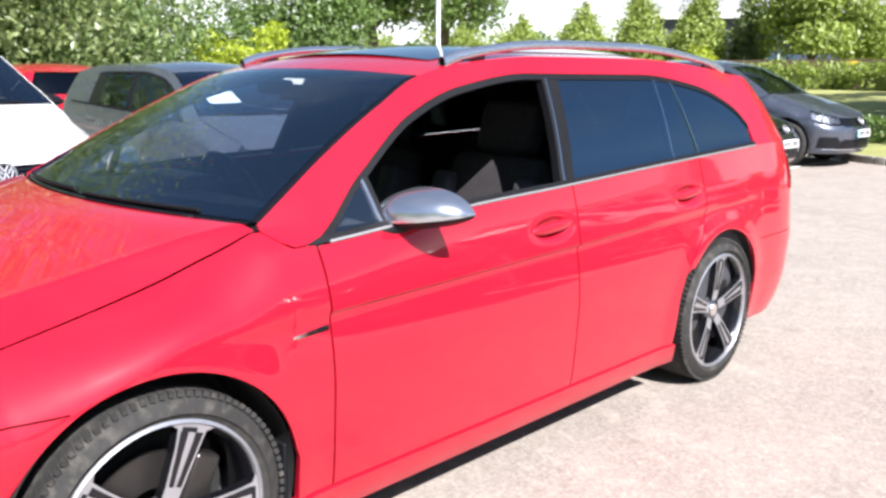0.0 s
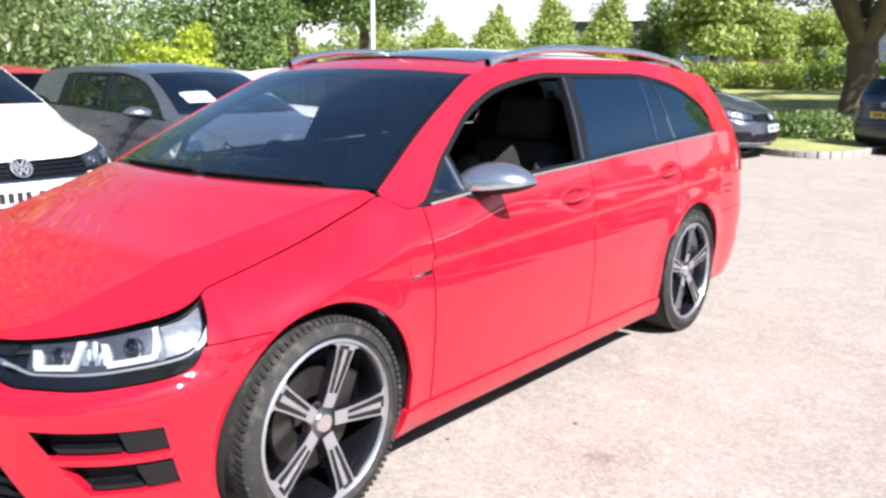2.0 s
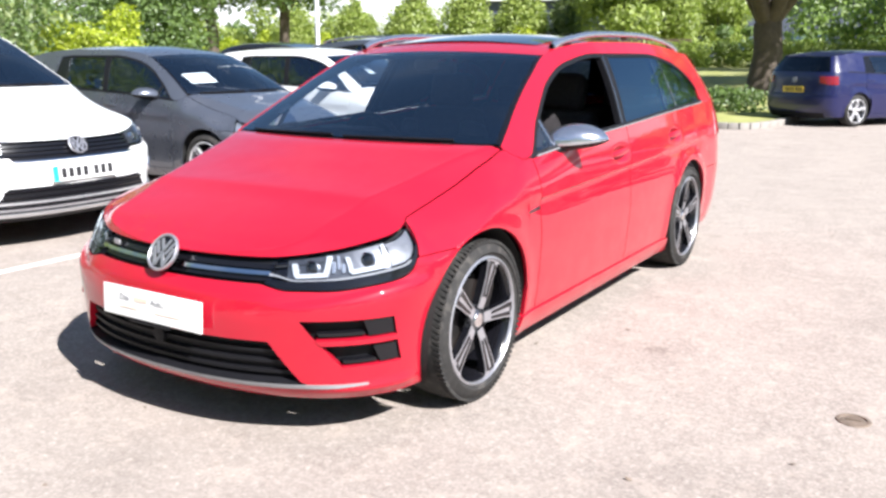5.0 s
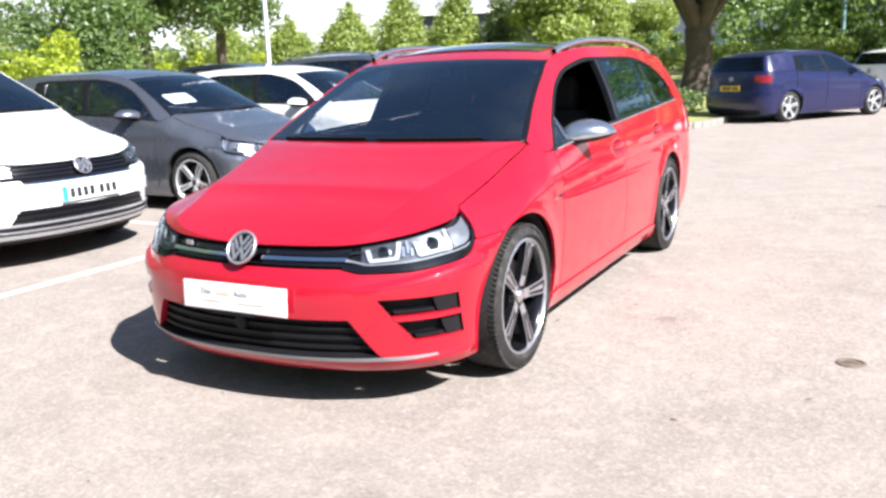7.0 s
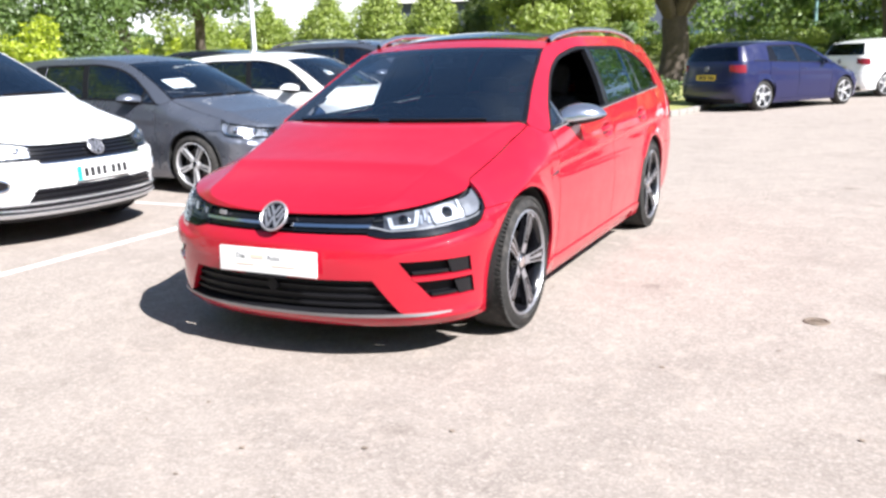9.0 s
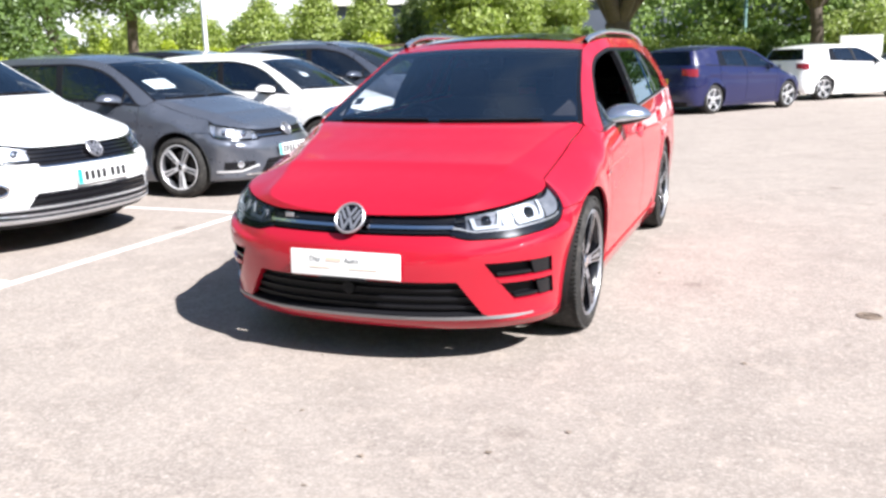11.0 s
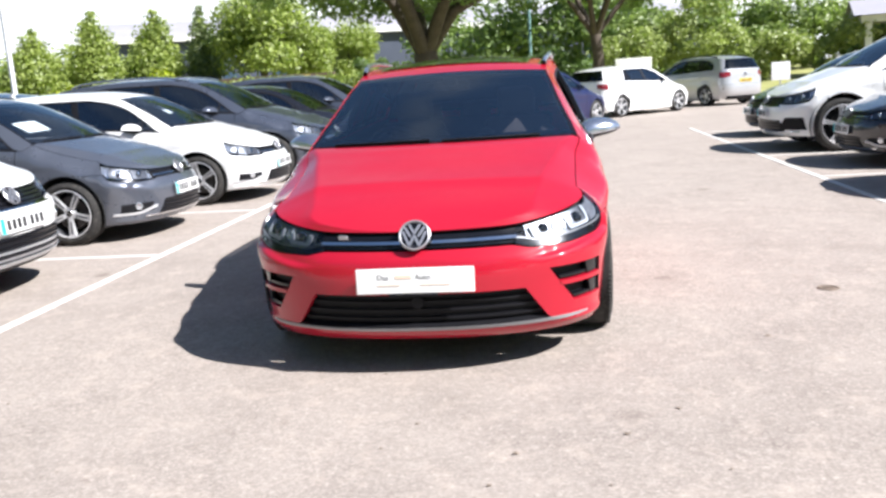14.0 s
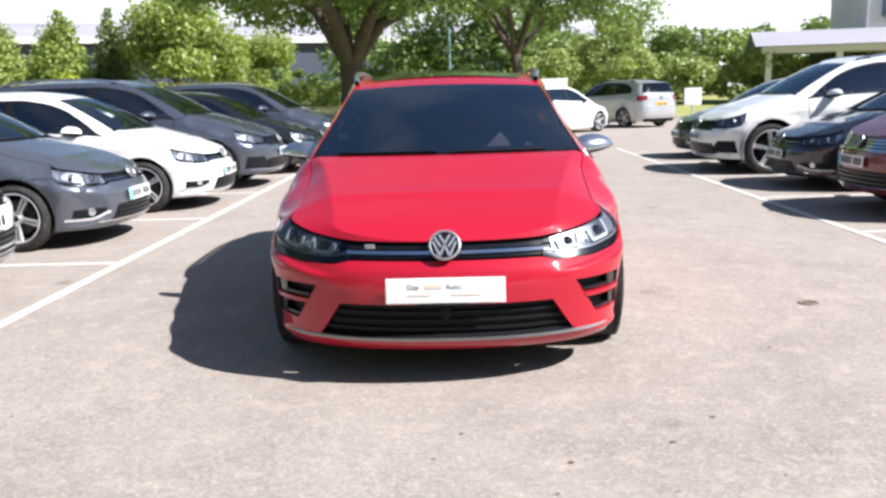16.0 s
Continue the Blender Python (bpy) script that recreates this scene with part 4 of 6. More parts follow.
        for z in (0.262, 0.300, 0.338, 0.372):
            part("grille_slat", patch2(Geo(), sh, UF, lambda z: ug(z) + 0.015, z, z + 0.012, 50, 2, -0.022, 0.03), M_PLASTIC, bmp)
        part("splitter", patch2(Geo(), sh, UF, lambda z: sh.u_front(0.74, z), lambda u: 0.217 + 0.006 * smooth(-0.85, -0.62, u), lambda u: 0.231 - 0.002 * smooth(-0.85, -0.62, u), 110, 4, 0.004, 0.02), M_LIP, bmp, "grey lip below the grille")
        part("sensor", Geo().lathe([(0, 0.03), (0.012, 0.028), (0.014, 0.001)], 20, "z"), M_PLASTIC, bmp, at=Matrix.Translation(sh.at(UF, 0.345, 1, -0.02)) @ Euler((radians(90), 0, 0)).to_matrix().to_4x4())
        for side in both:
            it = part("side_intake", patch(Geo(), sh, lambda z: ui(z) - 0.02, lambda z: uo(z) + 0.02, 0.28, 0.475, 14, 8, side, -0.045, 0), M_PLASTIC, bmp)
            for z in (0.300, 0.402):
                part("intake_fin", patch(Geo(), sh, lambda z: ui(z) + 0.02, lambda z: lerp(ui(z), uo(z), 0.60), z, z + 0.012, 8, 2, side, -0.012, 0.03), M_GLOSSB, it)
                part("intake_blank", patch(Geo(), sh, lambda z: lerp(ui(z), uo(z), 0.64), uo, z - 0.006, z + 0.060, 6, 4, side, -0.010, 0.03), M_GLOSSB, it)
    else:
        g = Geo()
        patch2(g, sh, UF, -0.42, 0.17, lambda u: min(top_of(u), lerp(gz0, 0.586, smooth(gu0 - 0.06, gu0, u)) if u < gu0 else 9), N(130), N(22), 0, 0.03)
        for side in both:
            patch(g, sh, -0.42, lambda z: sh.arch_end(z) if z < 0.642 else -0.19, 0.17, seam - gap, N(20), N(22), side, 0, 0.012)
        bmp = part("front_bumper", g, paint, root)
        lo_x = 0.50 if face == "hatch" else 0.62
        part("lower_grille", patch2(Geo(), sh, UF, lambda z: sh.u_front(lerp(lo_x, lo_x - 0.10, (z - 0.23) / 0.14), z), 0.235, 0.365, N(60), 6, 0.004, 0.02), M_PLASTIC, bmp)
        for z in (0.262, 0.300, 0.338):
            part("grille_slat", patch2(Geo(), sh, UF, lambda z: sh.u_front(lo_x - 0.07, z), z, z + 0.012, N(40), 2, 0.014, 0.012), M_GLOSSB, bmp)
        part("chrome_strip", patch2(Geo(), sh, UF, lambda z: sh.u_front(lo_x + 0.14, z), 0.222, 0.236, N(60), 2, 0.010, 0.02), M_CHROME if face == "hatch" else M_SATIN, bmp)
        if cladding:
            part("lower_vent", patch2(Geo(), sh, UF, lambda z: sh.u_front(0.79, z), 0.205, 0.262, N(60), 4, 0.008, 0.02), M_PLASTIC, bmp)
            for z0, z1, x1 in ((0.262, 0.278, 0.80), (0.186, 0.208, 0.82)):
                part("trim_strip", patch2(Geo(), sh, UF, lambda z, x1=x1: sh.u_front(x1, z), z0, z1, N(60), 2, 0.016, 0.02), M_LAMPW, bmp)
        if cladding:
            part("lower_cladding", patch2(Geo(), sh, UF, lambda z: sh.arch_end(z) - 0.004, 0.150, 0.205, N(90), 4, 0.008, 0.03), M_PLASTIC, bmp)
        for side in both:
            if cladding:
                uf, zf_ = sh.u_front(0.735, 0.41), 0.405
                ring, pit = Geo(), Geo()
                loop = [(uf + 0.085 * math.cos(a), zf_ + 0.040 * math.sin(a)) for a in (2 * math.pi * k / 24 for k in range(24))]
                ring.tube([sh.at(u, z, side, 0.006) for u, z in loop + loop[:1]], 0.010, 6, False)
                pit.grid([[sh.at(lerp(uf, u, k), lerp(zf_, z, k), side, 0.005) for u, z in loop + loop[:1]] for k in (0.02, 0.5, 1.0)])
                fg = part("fog_surround", pit, M_GLOSSB, bmp)
                part("fog_ring", ring, M_CHROME, fg)
                continue
            if face == "suv":
                part("side_intake", patch(Geo(), sh, lambda z: sh.u_front(lerp(0.50, 0.62, (z - 0.25) / 0.15), z), lambda z: sh.u_front(0.80, z), lambda u: 0.25, lambda u: 0.40, 10, 6, side, 0.005, 0.02), M_PLASTIC, bmp)
                continue
            fg = part("fog_surround", patch(Geo(), sh, lambda z: sh.u_front(0.56, z), lambda z: sh.u_front(0.79, z), lambda u: 0.275, lambda u: 0.355, 10, 6, side, 0.005, 0.02), M_PLASTIC, bmp)
            part("fog_lamp", Geo().lathe([(0, 0.036), (0.010, 0.034), (0.014, 0.001)], 20, "z"), M_LAMPW, fg, at=Matrix.Translation(sh.at(sh.u_front(0.69, 0.33), 0.33, side, 0.006)) @ sh.normal(sh.u_front(0.69, 0.33), 0.33, side).to_track_quat("Z", "Y").to_matrix().to_4x4())
            part("fog_strip", patch(Geo(), sh, lambda z: sh.u_front(0.52, z), lambda z: sh.u_front(0.81, z), lambda u: 0.300 - 0.045 * smooth(-0.95, -0.70, u), lambda u: 0.322 - 0.048 * smooth(-0.95, -0.70, u), 12, 2, side, 0.012, 0.012), M_ALLOY_PALE, bmp)
    # grille between the lamps
    ugr = lambda z: sh.u_front(gx + 0.012, z)
    gr = part("upper_grille", patch2(Geo(), sh, UF, ugr, gz0 - 0.008, lambda u: HOOD_Z(u) + 0.002, N(60), 8, -0.024, 0.0), M_PLASTIC, root, "black slatted grille")
    for z in ((0.584, 0.620) if hero else (0.602, 0.640) if face == "hatch" else (0.540, 0.566, 0.592, 0.618, 0.644)):
        part("grille_bar", patch2(Geo(), sh, UF, ugr, z, z + 0.016, N(50), 3, -0.010, 0.02), M_CHROME if bright else M_GLOSSB, gr)
    strip = (0.598, 0.611) if hero else (gz0 + 0.004, gz0 + 0.012)
    part("grille_strip", patch2(Geo(), sh, UF, ugr, strip[0], strip[1], N(50), 3, 0.002, 0.014), M_CHROME, gr, "thin chrome strip")
    if face == "suv":
        part("grille_strip", patch2(Geo(), sh, UF, ugr, 0.655, 0.662, N(50), 2, -0.002, 0.012), M_CHROME, gr, "thin chrome strip")
    p = sh.at(UF, 0.625 if face == "hatch" else 0.602, 1, 0.026 if hero else 0.016)
    emblem(root, sh, p, sh.normal(UF, 0.632), 0.142)
    if hero:
        p = sh.at(sh.u_front(0.335, 0.628), 0.628, -1, 0.004)
        part("grille_badge", Geo().soft_box(p, (0.046, 0.008, 0.020), 0.003, Euler((0, 0, -0.22)).to_matrix()), M_ALLOY, gr, "small chrome grille badge")
    number_plate(root, sh.at(UF, 0.452 if hero else 0.44, 1, 0.014), False, hero)
    # lamps
    for side in both:
        li = lambda z: sh.u_front(gx + 0.004, z)
        lo_ = lambda z: -0.421 + (z - 0.656) * 0.8
        lamp_z = lambda u, k: lerp(LAMP_LO(u), LAMP_HI(u), k)
        hl = part("headlight", patch(Geo(), sh, li, lo_, lambda u: LAMP_LO(u) + 0.001, lambda u: LAMP_HI(u) + 0.001, N(34), N(14), side, -0.030, 0.0), M_GLOSSB if hero else M_LAMPW, root, "dark headlight with white light guides behind a clear lens" if hero else "bright reflector headlight behind a clear lens")
        part("lamp_lens", patch(Geo(), sh, lambda z: li(z) + 0.003, lambda z: lo_(z) - 0.003, lambda u: LAMP_LO(u) + 0.003, lambda u: LAMP_HI(u) - 0.0005, N(40), N(14), side, 0.001, 0.004), M_LENS, hl)
        part("lamp_rim", patch(Geo(), sh, li, lo_, lambda u: LAMP_LO(u) + 0.001, lambda u: lamp_z(u, 0.27 if hero else 0.15), N(34), 3, side, -0.003, 0.04), M_GLOSSB, hl)
        if hero:
            part("lamp_strip", patch(Geo(), sh, li, lambda z: lo_(z) - 0.03, lambda u: lerp(0.598, lamp_z(u, 0.27), smooth(-1.0, -0.90, u)), lambda u: lerp(0.606, lamp_z(u, 0.315), smooth(-1.0, -0.90, u)), 40, 2, side, -0.004, 0.012), M_LIP, hl, "thin silver trim line")
            # two hooked light guides with a round lens in each
            part("lamp_bowl", patch(Geo(), sh, -0.945, -0.560, lambda u: lamp_z(u, 0.34), lambda u: lamp_z(u, 0.985), 14, 6, side, -0.022, 0.004), M_BEZEL, hl)
            for u0, u1, u2, lens in ((-0.925, -0.908, -0.822, 0.025), (-0.735, -0.718, -0.605, 0.028)):
                g = Geo()
                patch(g, sh, lambda z: u0 - 0.25 * (z - 0.62), lambda z: u1 - 0.25 * (z - 0.62), lambda u: lamp_z(u, 0.44), lambda u: lamp_z(u, 0.84), 3, 6, side, -0.010, 0.014)
                patch(g, sh, u0 + 0.01, u2 + 0.012, lambda u: lamp_z(u, 0.38), lambda u: lamp_z(u, 0.50), 8, 3, side, -0.010, 0.014)
                patch(g, sh, lambda z: u2 + 0.25 * (z - 0.62), lambda z: u2 + 0.018 + 0.25 * (z - 0.62), lambda u: lamp_z(u, 0.40), lambda u: lamp_z(u, 0.94), 3, 6, side, -0.010, 0.014)
                part("light_guide", g, M_DRL, hl, "white U-shaped light guide")
                uu = (u1 + u2) / 2
                q, nn = sh.at(uu, lamp_z(uu, 0.68), side, -0.026), sh.normal(uu, lamp_z(uu, 0.68), side)
                fwd = (nn * 0.5 + Vector((side * 0.1, -1, 0.05))).normalized()
                mm = Matrix.Translation(q) @ fwd.to_track_quat("Z", "Y").to_matrix().to_4x4()
                bowl = part("projector", Geo().lathe([(-0.012, lens * 1.08), (0.006, lens * 1.08), (0.008, lens), (0.000, lens * 0.96)], 28, "z"), M_CHROME, hl, at=mm)
                part("projector_lens", Geo().lathe([(-0.002, lens * 0.97), (0.010, lens * 0.8), (0.016, lens * 0.45), (0.018, 0.001)], 24, "z"), M_ROOFGLASS, bowl)
            for u0, u1, k0, k1 in ((-0.795, -0.783, 0.48, 0.78), (-0.776, -0.766, 0.56, 0.92), (-0.760, -0.750, 0.46, 0.70)):
                part("lamp_fin", patch(Geo(), sh, u0, u1, lambda u, k0=k0: lamp_z(u, k0), lambda u, k1=k1: lamp_z(u, k1), 2, 4, side, -0.014, 0.012), M_LAMPW, hl)
            part("lamp_reflector", patch(Geo(), sh, -0.560, lambda z: lo_(z) - 0.020, lambda u: lamp_z(u, 0.38), lambda u: lamp_z(u, 0.93), 8, 6, side, -0.014, 0.012), M_LAMPH, hl)
        else:
            for u0, u1, uu in ((-0.93, -0.77, -0.85), (-0.73, -0.50, -0.63)):
                bowl = part("lamp_reflector", patch(Geo(), sh, u0, u1, lambda u: lamp_z(u, 0.26), lambda u: lamp_z(u, 0.92), 8, 6, side, -0.012, 0.012), M_BEZEL, hl)
                q, nn = sh.at(uu, lamp_z(uu, 0.58), side, -0.014), sh.normal(uu, lamp_z(uu, 0.58), side)
                mm = Matrix.Translation(q) @ (nn * 0.5 + Vector((0, -1, 0.05))).normalized().to_track_quat("Z", "Y").to_matrix().to_4x4()
                part("projector", Geo().lathe([(-0.01, 0.034), (0.008, 0.034), (0.010, 0.028), (0.004, 0.024), (0.012, 0.014), (0.014, 0.001)], 20, "z"), M_CHROME, bowl, at=mm)
    # tail
    part("rear_bumper", patch2(Geo(), sh, UR, lambda z: sh.arch_end(z, 2.63, 1), 0.19, 0.596, N(90), N(16), 0, 0.02), paint, root)
    part("tailgate", patch2(Geo(), sh, UR, 3.358, 0.604, 1.035, N(60), N(16), 0, 0.012), paint, root)
    part("rear_screen", patch2(Geo(), sh, UR, 3.50, 1.035, lambda u: ROOF_Z(u) - 0.012, N(40), N(10), -0.002, 0.02), M_PRIV if hero else M_PRIV_FAR, root, "dark rear screen")
    part("rear_diffuser", patch2(Geo(), sh, UR, 3.60, 0.17, 0.27, N(60), 4, 0.006, 0.03), M_PLASTIC, root)
    for side in both:
        part("tail_light", patch(Geo(), sh, 3.24, 3.78, lambda u: 0.80 + 0.03 * smooth(3.5, 3.78, u), lambda u: 0.955, N(20), 6, side, 0.008, 0.02), M_REDLENS, root, "red tail light")
    if rear_plate:
        number_plate(root, sh.at(UR, 0.70, 1, 0.016), True)
    emblem(root, sh, sh.at(UR, 0.88, 1, 0.010), sh.normal(UR, 0.88), 0.11)
    # floor, wells and cabin
    zf = 0.17 * sh.kz + sh.lift
    L1 = sh.warp(0, 3.55, 0).y
    part("underbody", Geo().box((0, (L1 - 0.52 * sh.kf) / 2, zf + 0.04), (1.16 * sh.width / 0.893, L1 + 0.52 * sh.kf, 0.06)), M_WELL, root, sharp=0)
    for cy in (0.0, sh.wheelbase):
        for side in both:
            g = Geo()
            r1 = (sh.arch - 0.001) * sh.kz
            rows = []
            for x in (0.868, 0.60, 0.56):
                k = 1.0 if x > 0.58 else 0.05
                rows.append([(side * min(x, 0.893 * SECTION((sh.wheel + 0.005 + k * r1 * math.sin(a) - sh.lift) / sh.kz) - 0.010) * sh.width / 0.893, cy + k * r1 * math.cos(a), sh.wheel + 0.005 + k * r1 * math.sin(a)) for a in (math.pi * (-0.16 + 1.32 * j / 30) for j in range(31))])
            g.grid(rows)
            part("wheel_arch_liner", g, M_WELL, root)
            if hero and side == 1:
                part("mud_flap", Geo().soft_box((0.765, cy + 0.352, 0.29), (0.14, 0.012, 0.22), 0.005), M_PLASTIC, root)
    kx, ky, kz, lf = sh.width / 0.893, sh.ky, sh.kz, sh.lift
    dash = Geo()
    prof = [(0.34, 0.40), (0.32, 0.90), (0.42, 0.935), (0.72, 0.925), (0.82, 0.89), (0.84, 0.80), (0.80, 0.55), (0.84, 0.40)]
    dash.grid([[sh.warp(x, y, z - 0.010 * (1 - (x / 0.76) ** 2) * 0) for y, z in prof] for x in (-0.76, -0.5, -0.25, 0, 0.25, 0.5, 0.76)])
    part("dashboard", dash, M_TRIM, root)
    part("instrument_hood", Geo().soft_box(sh.warp(-0.37, 0.72, 0.935), (0.36, 0.18, 0.07), 0.03), M_TRIM, root)
    R = Euler((radians(-65), 0, 0)).to_matrix()
    ctr = sh.warp(-0.37, 0.98, 0.86)
    ring = [ctr + R @ Vector((0.18 * math.cos(a), 0.18 * math.sin(a), 0)) for a in (2 * math.pi * k / 32 for k in range(33))]
    sw = part("steering_wheel", Geo().tube(ring, 0.015, 8, False), M_TRIM, root)
    part("steering_hub", Geo().soft_box(ctr, (0.16, 0.14, 0.05), 0.02, R).tube([ctr - R @ Vector((0.17, 0, 0)), ctr + R @ Vector((0.17, 0, 0))], 0.018).tube([ctr, ctr - R @ Vector((0, 0.17, 0))], 0.02), M_TRIM, sw)
    seat_set(root, kx, ky, kz, lf)
    part("interior_mirror", Geo().soft_box(sh.warp(0, 1.03, 1.265), (0.22, 0.035, 0.06), 0.015), M_TRIM, root)
    part("mirror_mount", Geo().soft_box(sh.warp(0, 0.93, 1.285), (0.09, 0.10, 0.05), 0.015), M_TRIM, root)
    part("cabin_floor", Geo().box(sh.warp(0, 1.7, 0.26), (1.5 * kx, 3.0 * ky, 0.02)), M_TRIM, root, sharp=0)
    for x0, x1 in ((-0.60, -0.05), (0.02, 0.55)):
        pts = []
        for k in range(9):
            s = lerp(x0, x1, k / 8) / 0.742
            u = 0.352 + 0.006 * k / 8
            p = (sh.at(u, ROOF_Z(u), 1) + sh.at(u, ROOF_Z(u), -1)) / 2
            pts.append(p + Vector((s * 0.742 * kx, -bow(u) * (1 - s * s), 0.006 + wcrown(u) * (1 - s * s))))
        part("wiper", Geo().tube(pts, 0.006, 6), M_PLASTIC, root)
    part("wiper_pivot", Geo().soft_box(sh.warp(0.52, 0.285, 0.955), (0.05, 0.03, 0.025), 0.008), M_PLASTIC, root)
    if hero:
        # unseen boxes added in the nose to stop sun leaking into the car's shadow
        part("nose_blocker_low", Geo().box((0, -0.53, 0.238), (0.94, 0.38, 0.02)).box((0, -0.42, 0.262), (1.42, 0.20, 0.02)), M_WELL, root, sharp=0)
        part("nose_blocker_core", Geo().soft_box((0, -0.385, 0.42), (1.40, 0.14, 0.36), 0.03), M_WELL, root)
        part("engine", Geo().soft_box((0, -0.02, 0.46), (1.10, 0.62, 0.50), 0.05).soft_box((0, -0.50, 0.40), (1.0, 0.22, 0.34), 0.04), M_WELL, root)
    if sheet:
        x0, u0, w, hgt = sheet
        rows = []
        for k in range(5):
            u = u0 + hgt * k / 4
            e = sh.at(u, ROOF_Z(u), 1)
            row = []
            for j in range(5):
                x = x0 + w * (j / 4 - 0.5)
                s = x / e.x
                row.append((x, e.y - bow(u) * (1 - s * s) + 0.022, e.z + wcrown(u) * (1 - s * s) - 0.012))
            rows.append(row)
        part("windscreen_sheet", Geo().grid(rows), M_PAPER, root, "white paper sheet behind the windscreen")
    # wheels
    kit = wheel_meshes(sh.wheel, wheel_style, detail)
    x = 0.886 * sh.width / 0.893
    for k, cy in enumerate((0.0, sh.wheelbase)):
        fit_wheel(root, kit, Matrix.Translation((x, cy, sh.wheel)), spin + k * 0.35, detail)
        fit_wheel(root, kit, Matrix.Translation((-x, cy, sh.wheel)) @ Matrix.Rotation(math.pi, 4, "Z"), spin + 0.2 + k, detail)
    return root

# ---- ground ----
def slab(name, x0, x1, y0, y1, z0, z1, material, label, category, kind="structure"):
    return solid(name, Geo().box(((x0 + x1) / 2, (y0 + y1) / 2, (z0 + z1) / 2), (x1 - x0, y1 - y0, z1 - z0)), material, label, category, kind=kind, sharp=0)


g = Geo().add([(-900, -900, 0), (900, -900, 0), (900, 900, 0), (-900, 900, 0)], [(0, 1, 2, 3)])
solid("ground", g, M_ASPHALT, "pale sun-bleached tarmac of a car park", "ground", kind="structure", sharp=0)


def stripe(x0, y0, x1, y1, w=0.062):
    d = Vector((x1 - x0, y1 - y0, 0))
    n = Vector((-d.y, d.x, 0)).normalized() * w / 2
    a, b = Vector((x0, y0, 0)), Vector((x1, y1, 0))
    geo = Geo().add([a - n, b - n, b + n, a + n, *[p + Vector((0, 0, 0.005)) for p in (a - n, b - n, b + n, a + n)]], [(4, 5, 6, 7), (0, 1, 5, 4), (1, 2, 6, 5), (2, 3, 7, 6), (3, 0, 4, 7)])
    return solid("parking_line", geo, M_LINE, "worn white painted parking line", "road marking", group="parking lines", kind="structure", sharp=0)


stripe(-2.70, -14, -2.70, 14.0, 0.068)
for y in (-5.2, -2.7, -0.2, 2.30, 4.80, 7.30, 9.80, 12.3):
    stripe(-7.6, y, -2.76, y)
stripe(3.55, -14, 3.55, 14.4, 0.068)
for y in (-4.5, -2.0, 0.5, 3.0, 5.5, 8.0, 10.5, 13.0):
    stripe(3.61, y, 8.4, y)


M_KERB = surface("kerb_concrete", (0.27, 0.25, 0.225), 0.85, var=0.18, scale=5, bump=0.5, bscale=60)
M_GRASS = surface("lawn", (0.27, 0.275, 0.085), 0.9, var=0.35, scale=0.8, bump=0.9, bscale=40, dust=0.35)
M_SOIL = surface("soil", (0.09, 0.065, 0.045), 0.95, var=0.3, scale=3, bump=0.6, bscale=30)
M_BARK = surface("bark", (0.075, 0.058, 0.044), 0.9, var=0.4, scale=4, bump=1.0, bscale=22)
M_IRON = surface("cast_iron", (0.20, 0.155, 0.12), 0.7, metal=0.4, var=0.35, scale=20, bump=0.5, bscale=80)
M_GALV = surface("galvanised_steel", (0.50, 0.51, 0.52), 0.5, metal=0.5, var=0.1, scale=5)
M_GREENPOST = surface("green_painted_steel", (0.10, 0.20, 0.19), 0.5, var=0.1, scale=5)
M_ROOFING = surface("pale_roof_sheet", (0.34, 0.33, 0.36), 0.5, var=0.08, scale=0.3)
M_CLADDING = surface("dark_wall_sheet", (0.045, 0.055, 0.085), 0.6, var=0.12, scale=0.4)
M_RENDER = surface("white_render", (0.62, 0.61, 0.60), 0.8, var=0.06, scale=0.7)
M_WINDOW = surface("far_window", (0.05, 0.08, 0.12), 0.08, var=0.1, scale=2)
M_WALL = surface("dark_brown_brick", (0.115, 0.078, 0.058), 0.9, var=0.25, scale=6, bump=0.3, bscale=30)
M_BRICK = surface("brown_brick", (0.26, 0.15, 0.10), 0.85, var=0.2, scale=9, bump=0.3, bscale=30)
M_SIGN = surface("white_sign_board", (0.80, 0.80, 0.80), 0.5, var=0.03)
M_LEAF = leafage("leaf_green", (0.080, 0.135, 0.040), (0.270, 0.370, 0.100))
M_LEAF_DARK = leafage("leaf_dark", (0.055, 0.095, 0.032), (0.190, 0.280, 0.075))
M_LEAF_YELLOW = leafage("leaf_yellow", (0.232, 0.295, 0.023), (0.527, 0.589, 0.046))
M_LEAF_SCRUB = leafage("leaf_scrub", (0.170, 0.215, 0.062), (0.380, 0.440, 0.135))
M_LEAF_WOOD = leafage("leaf_wood", (0.115, 0.170, 0.055), (0.320, 0.400, 0.120))
M_LEAF_LIME = leafage("leaf_lime", (0.160, 0.220, 0.045), (0.380, 0.450, 0.100))
M_LEAF_OLIVE = leafage("leaf_olive", (0.095, 0.140, 0.050), (0.270, 0.330, 0.120))

# drain cover, let into the tarmac
dr = thing("drain_cover", "small rusty round iron drain cover in the tarmac", "drain cover", pose(2.145, 0.545, 0.0))
part("cover_ring", Geo().lathe([(0.0, 0.062), (0.005, 0.060), (0.006, 0.048), (0.002, 0.046)], 32, "z"), M_IRON, dr)
part("cover_lid", Geo().lathe([(0.001, 0.045), (0.003, 0.043), (0.004, 0.001)], 32, "z"), M_IRON, dr)
part("cover_bar", Geo().box((0, 0, 0.006), (0.05, 0.010, 0.004)), M_IRON, dr, sharp=0)

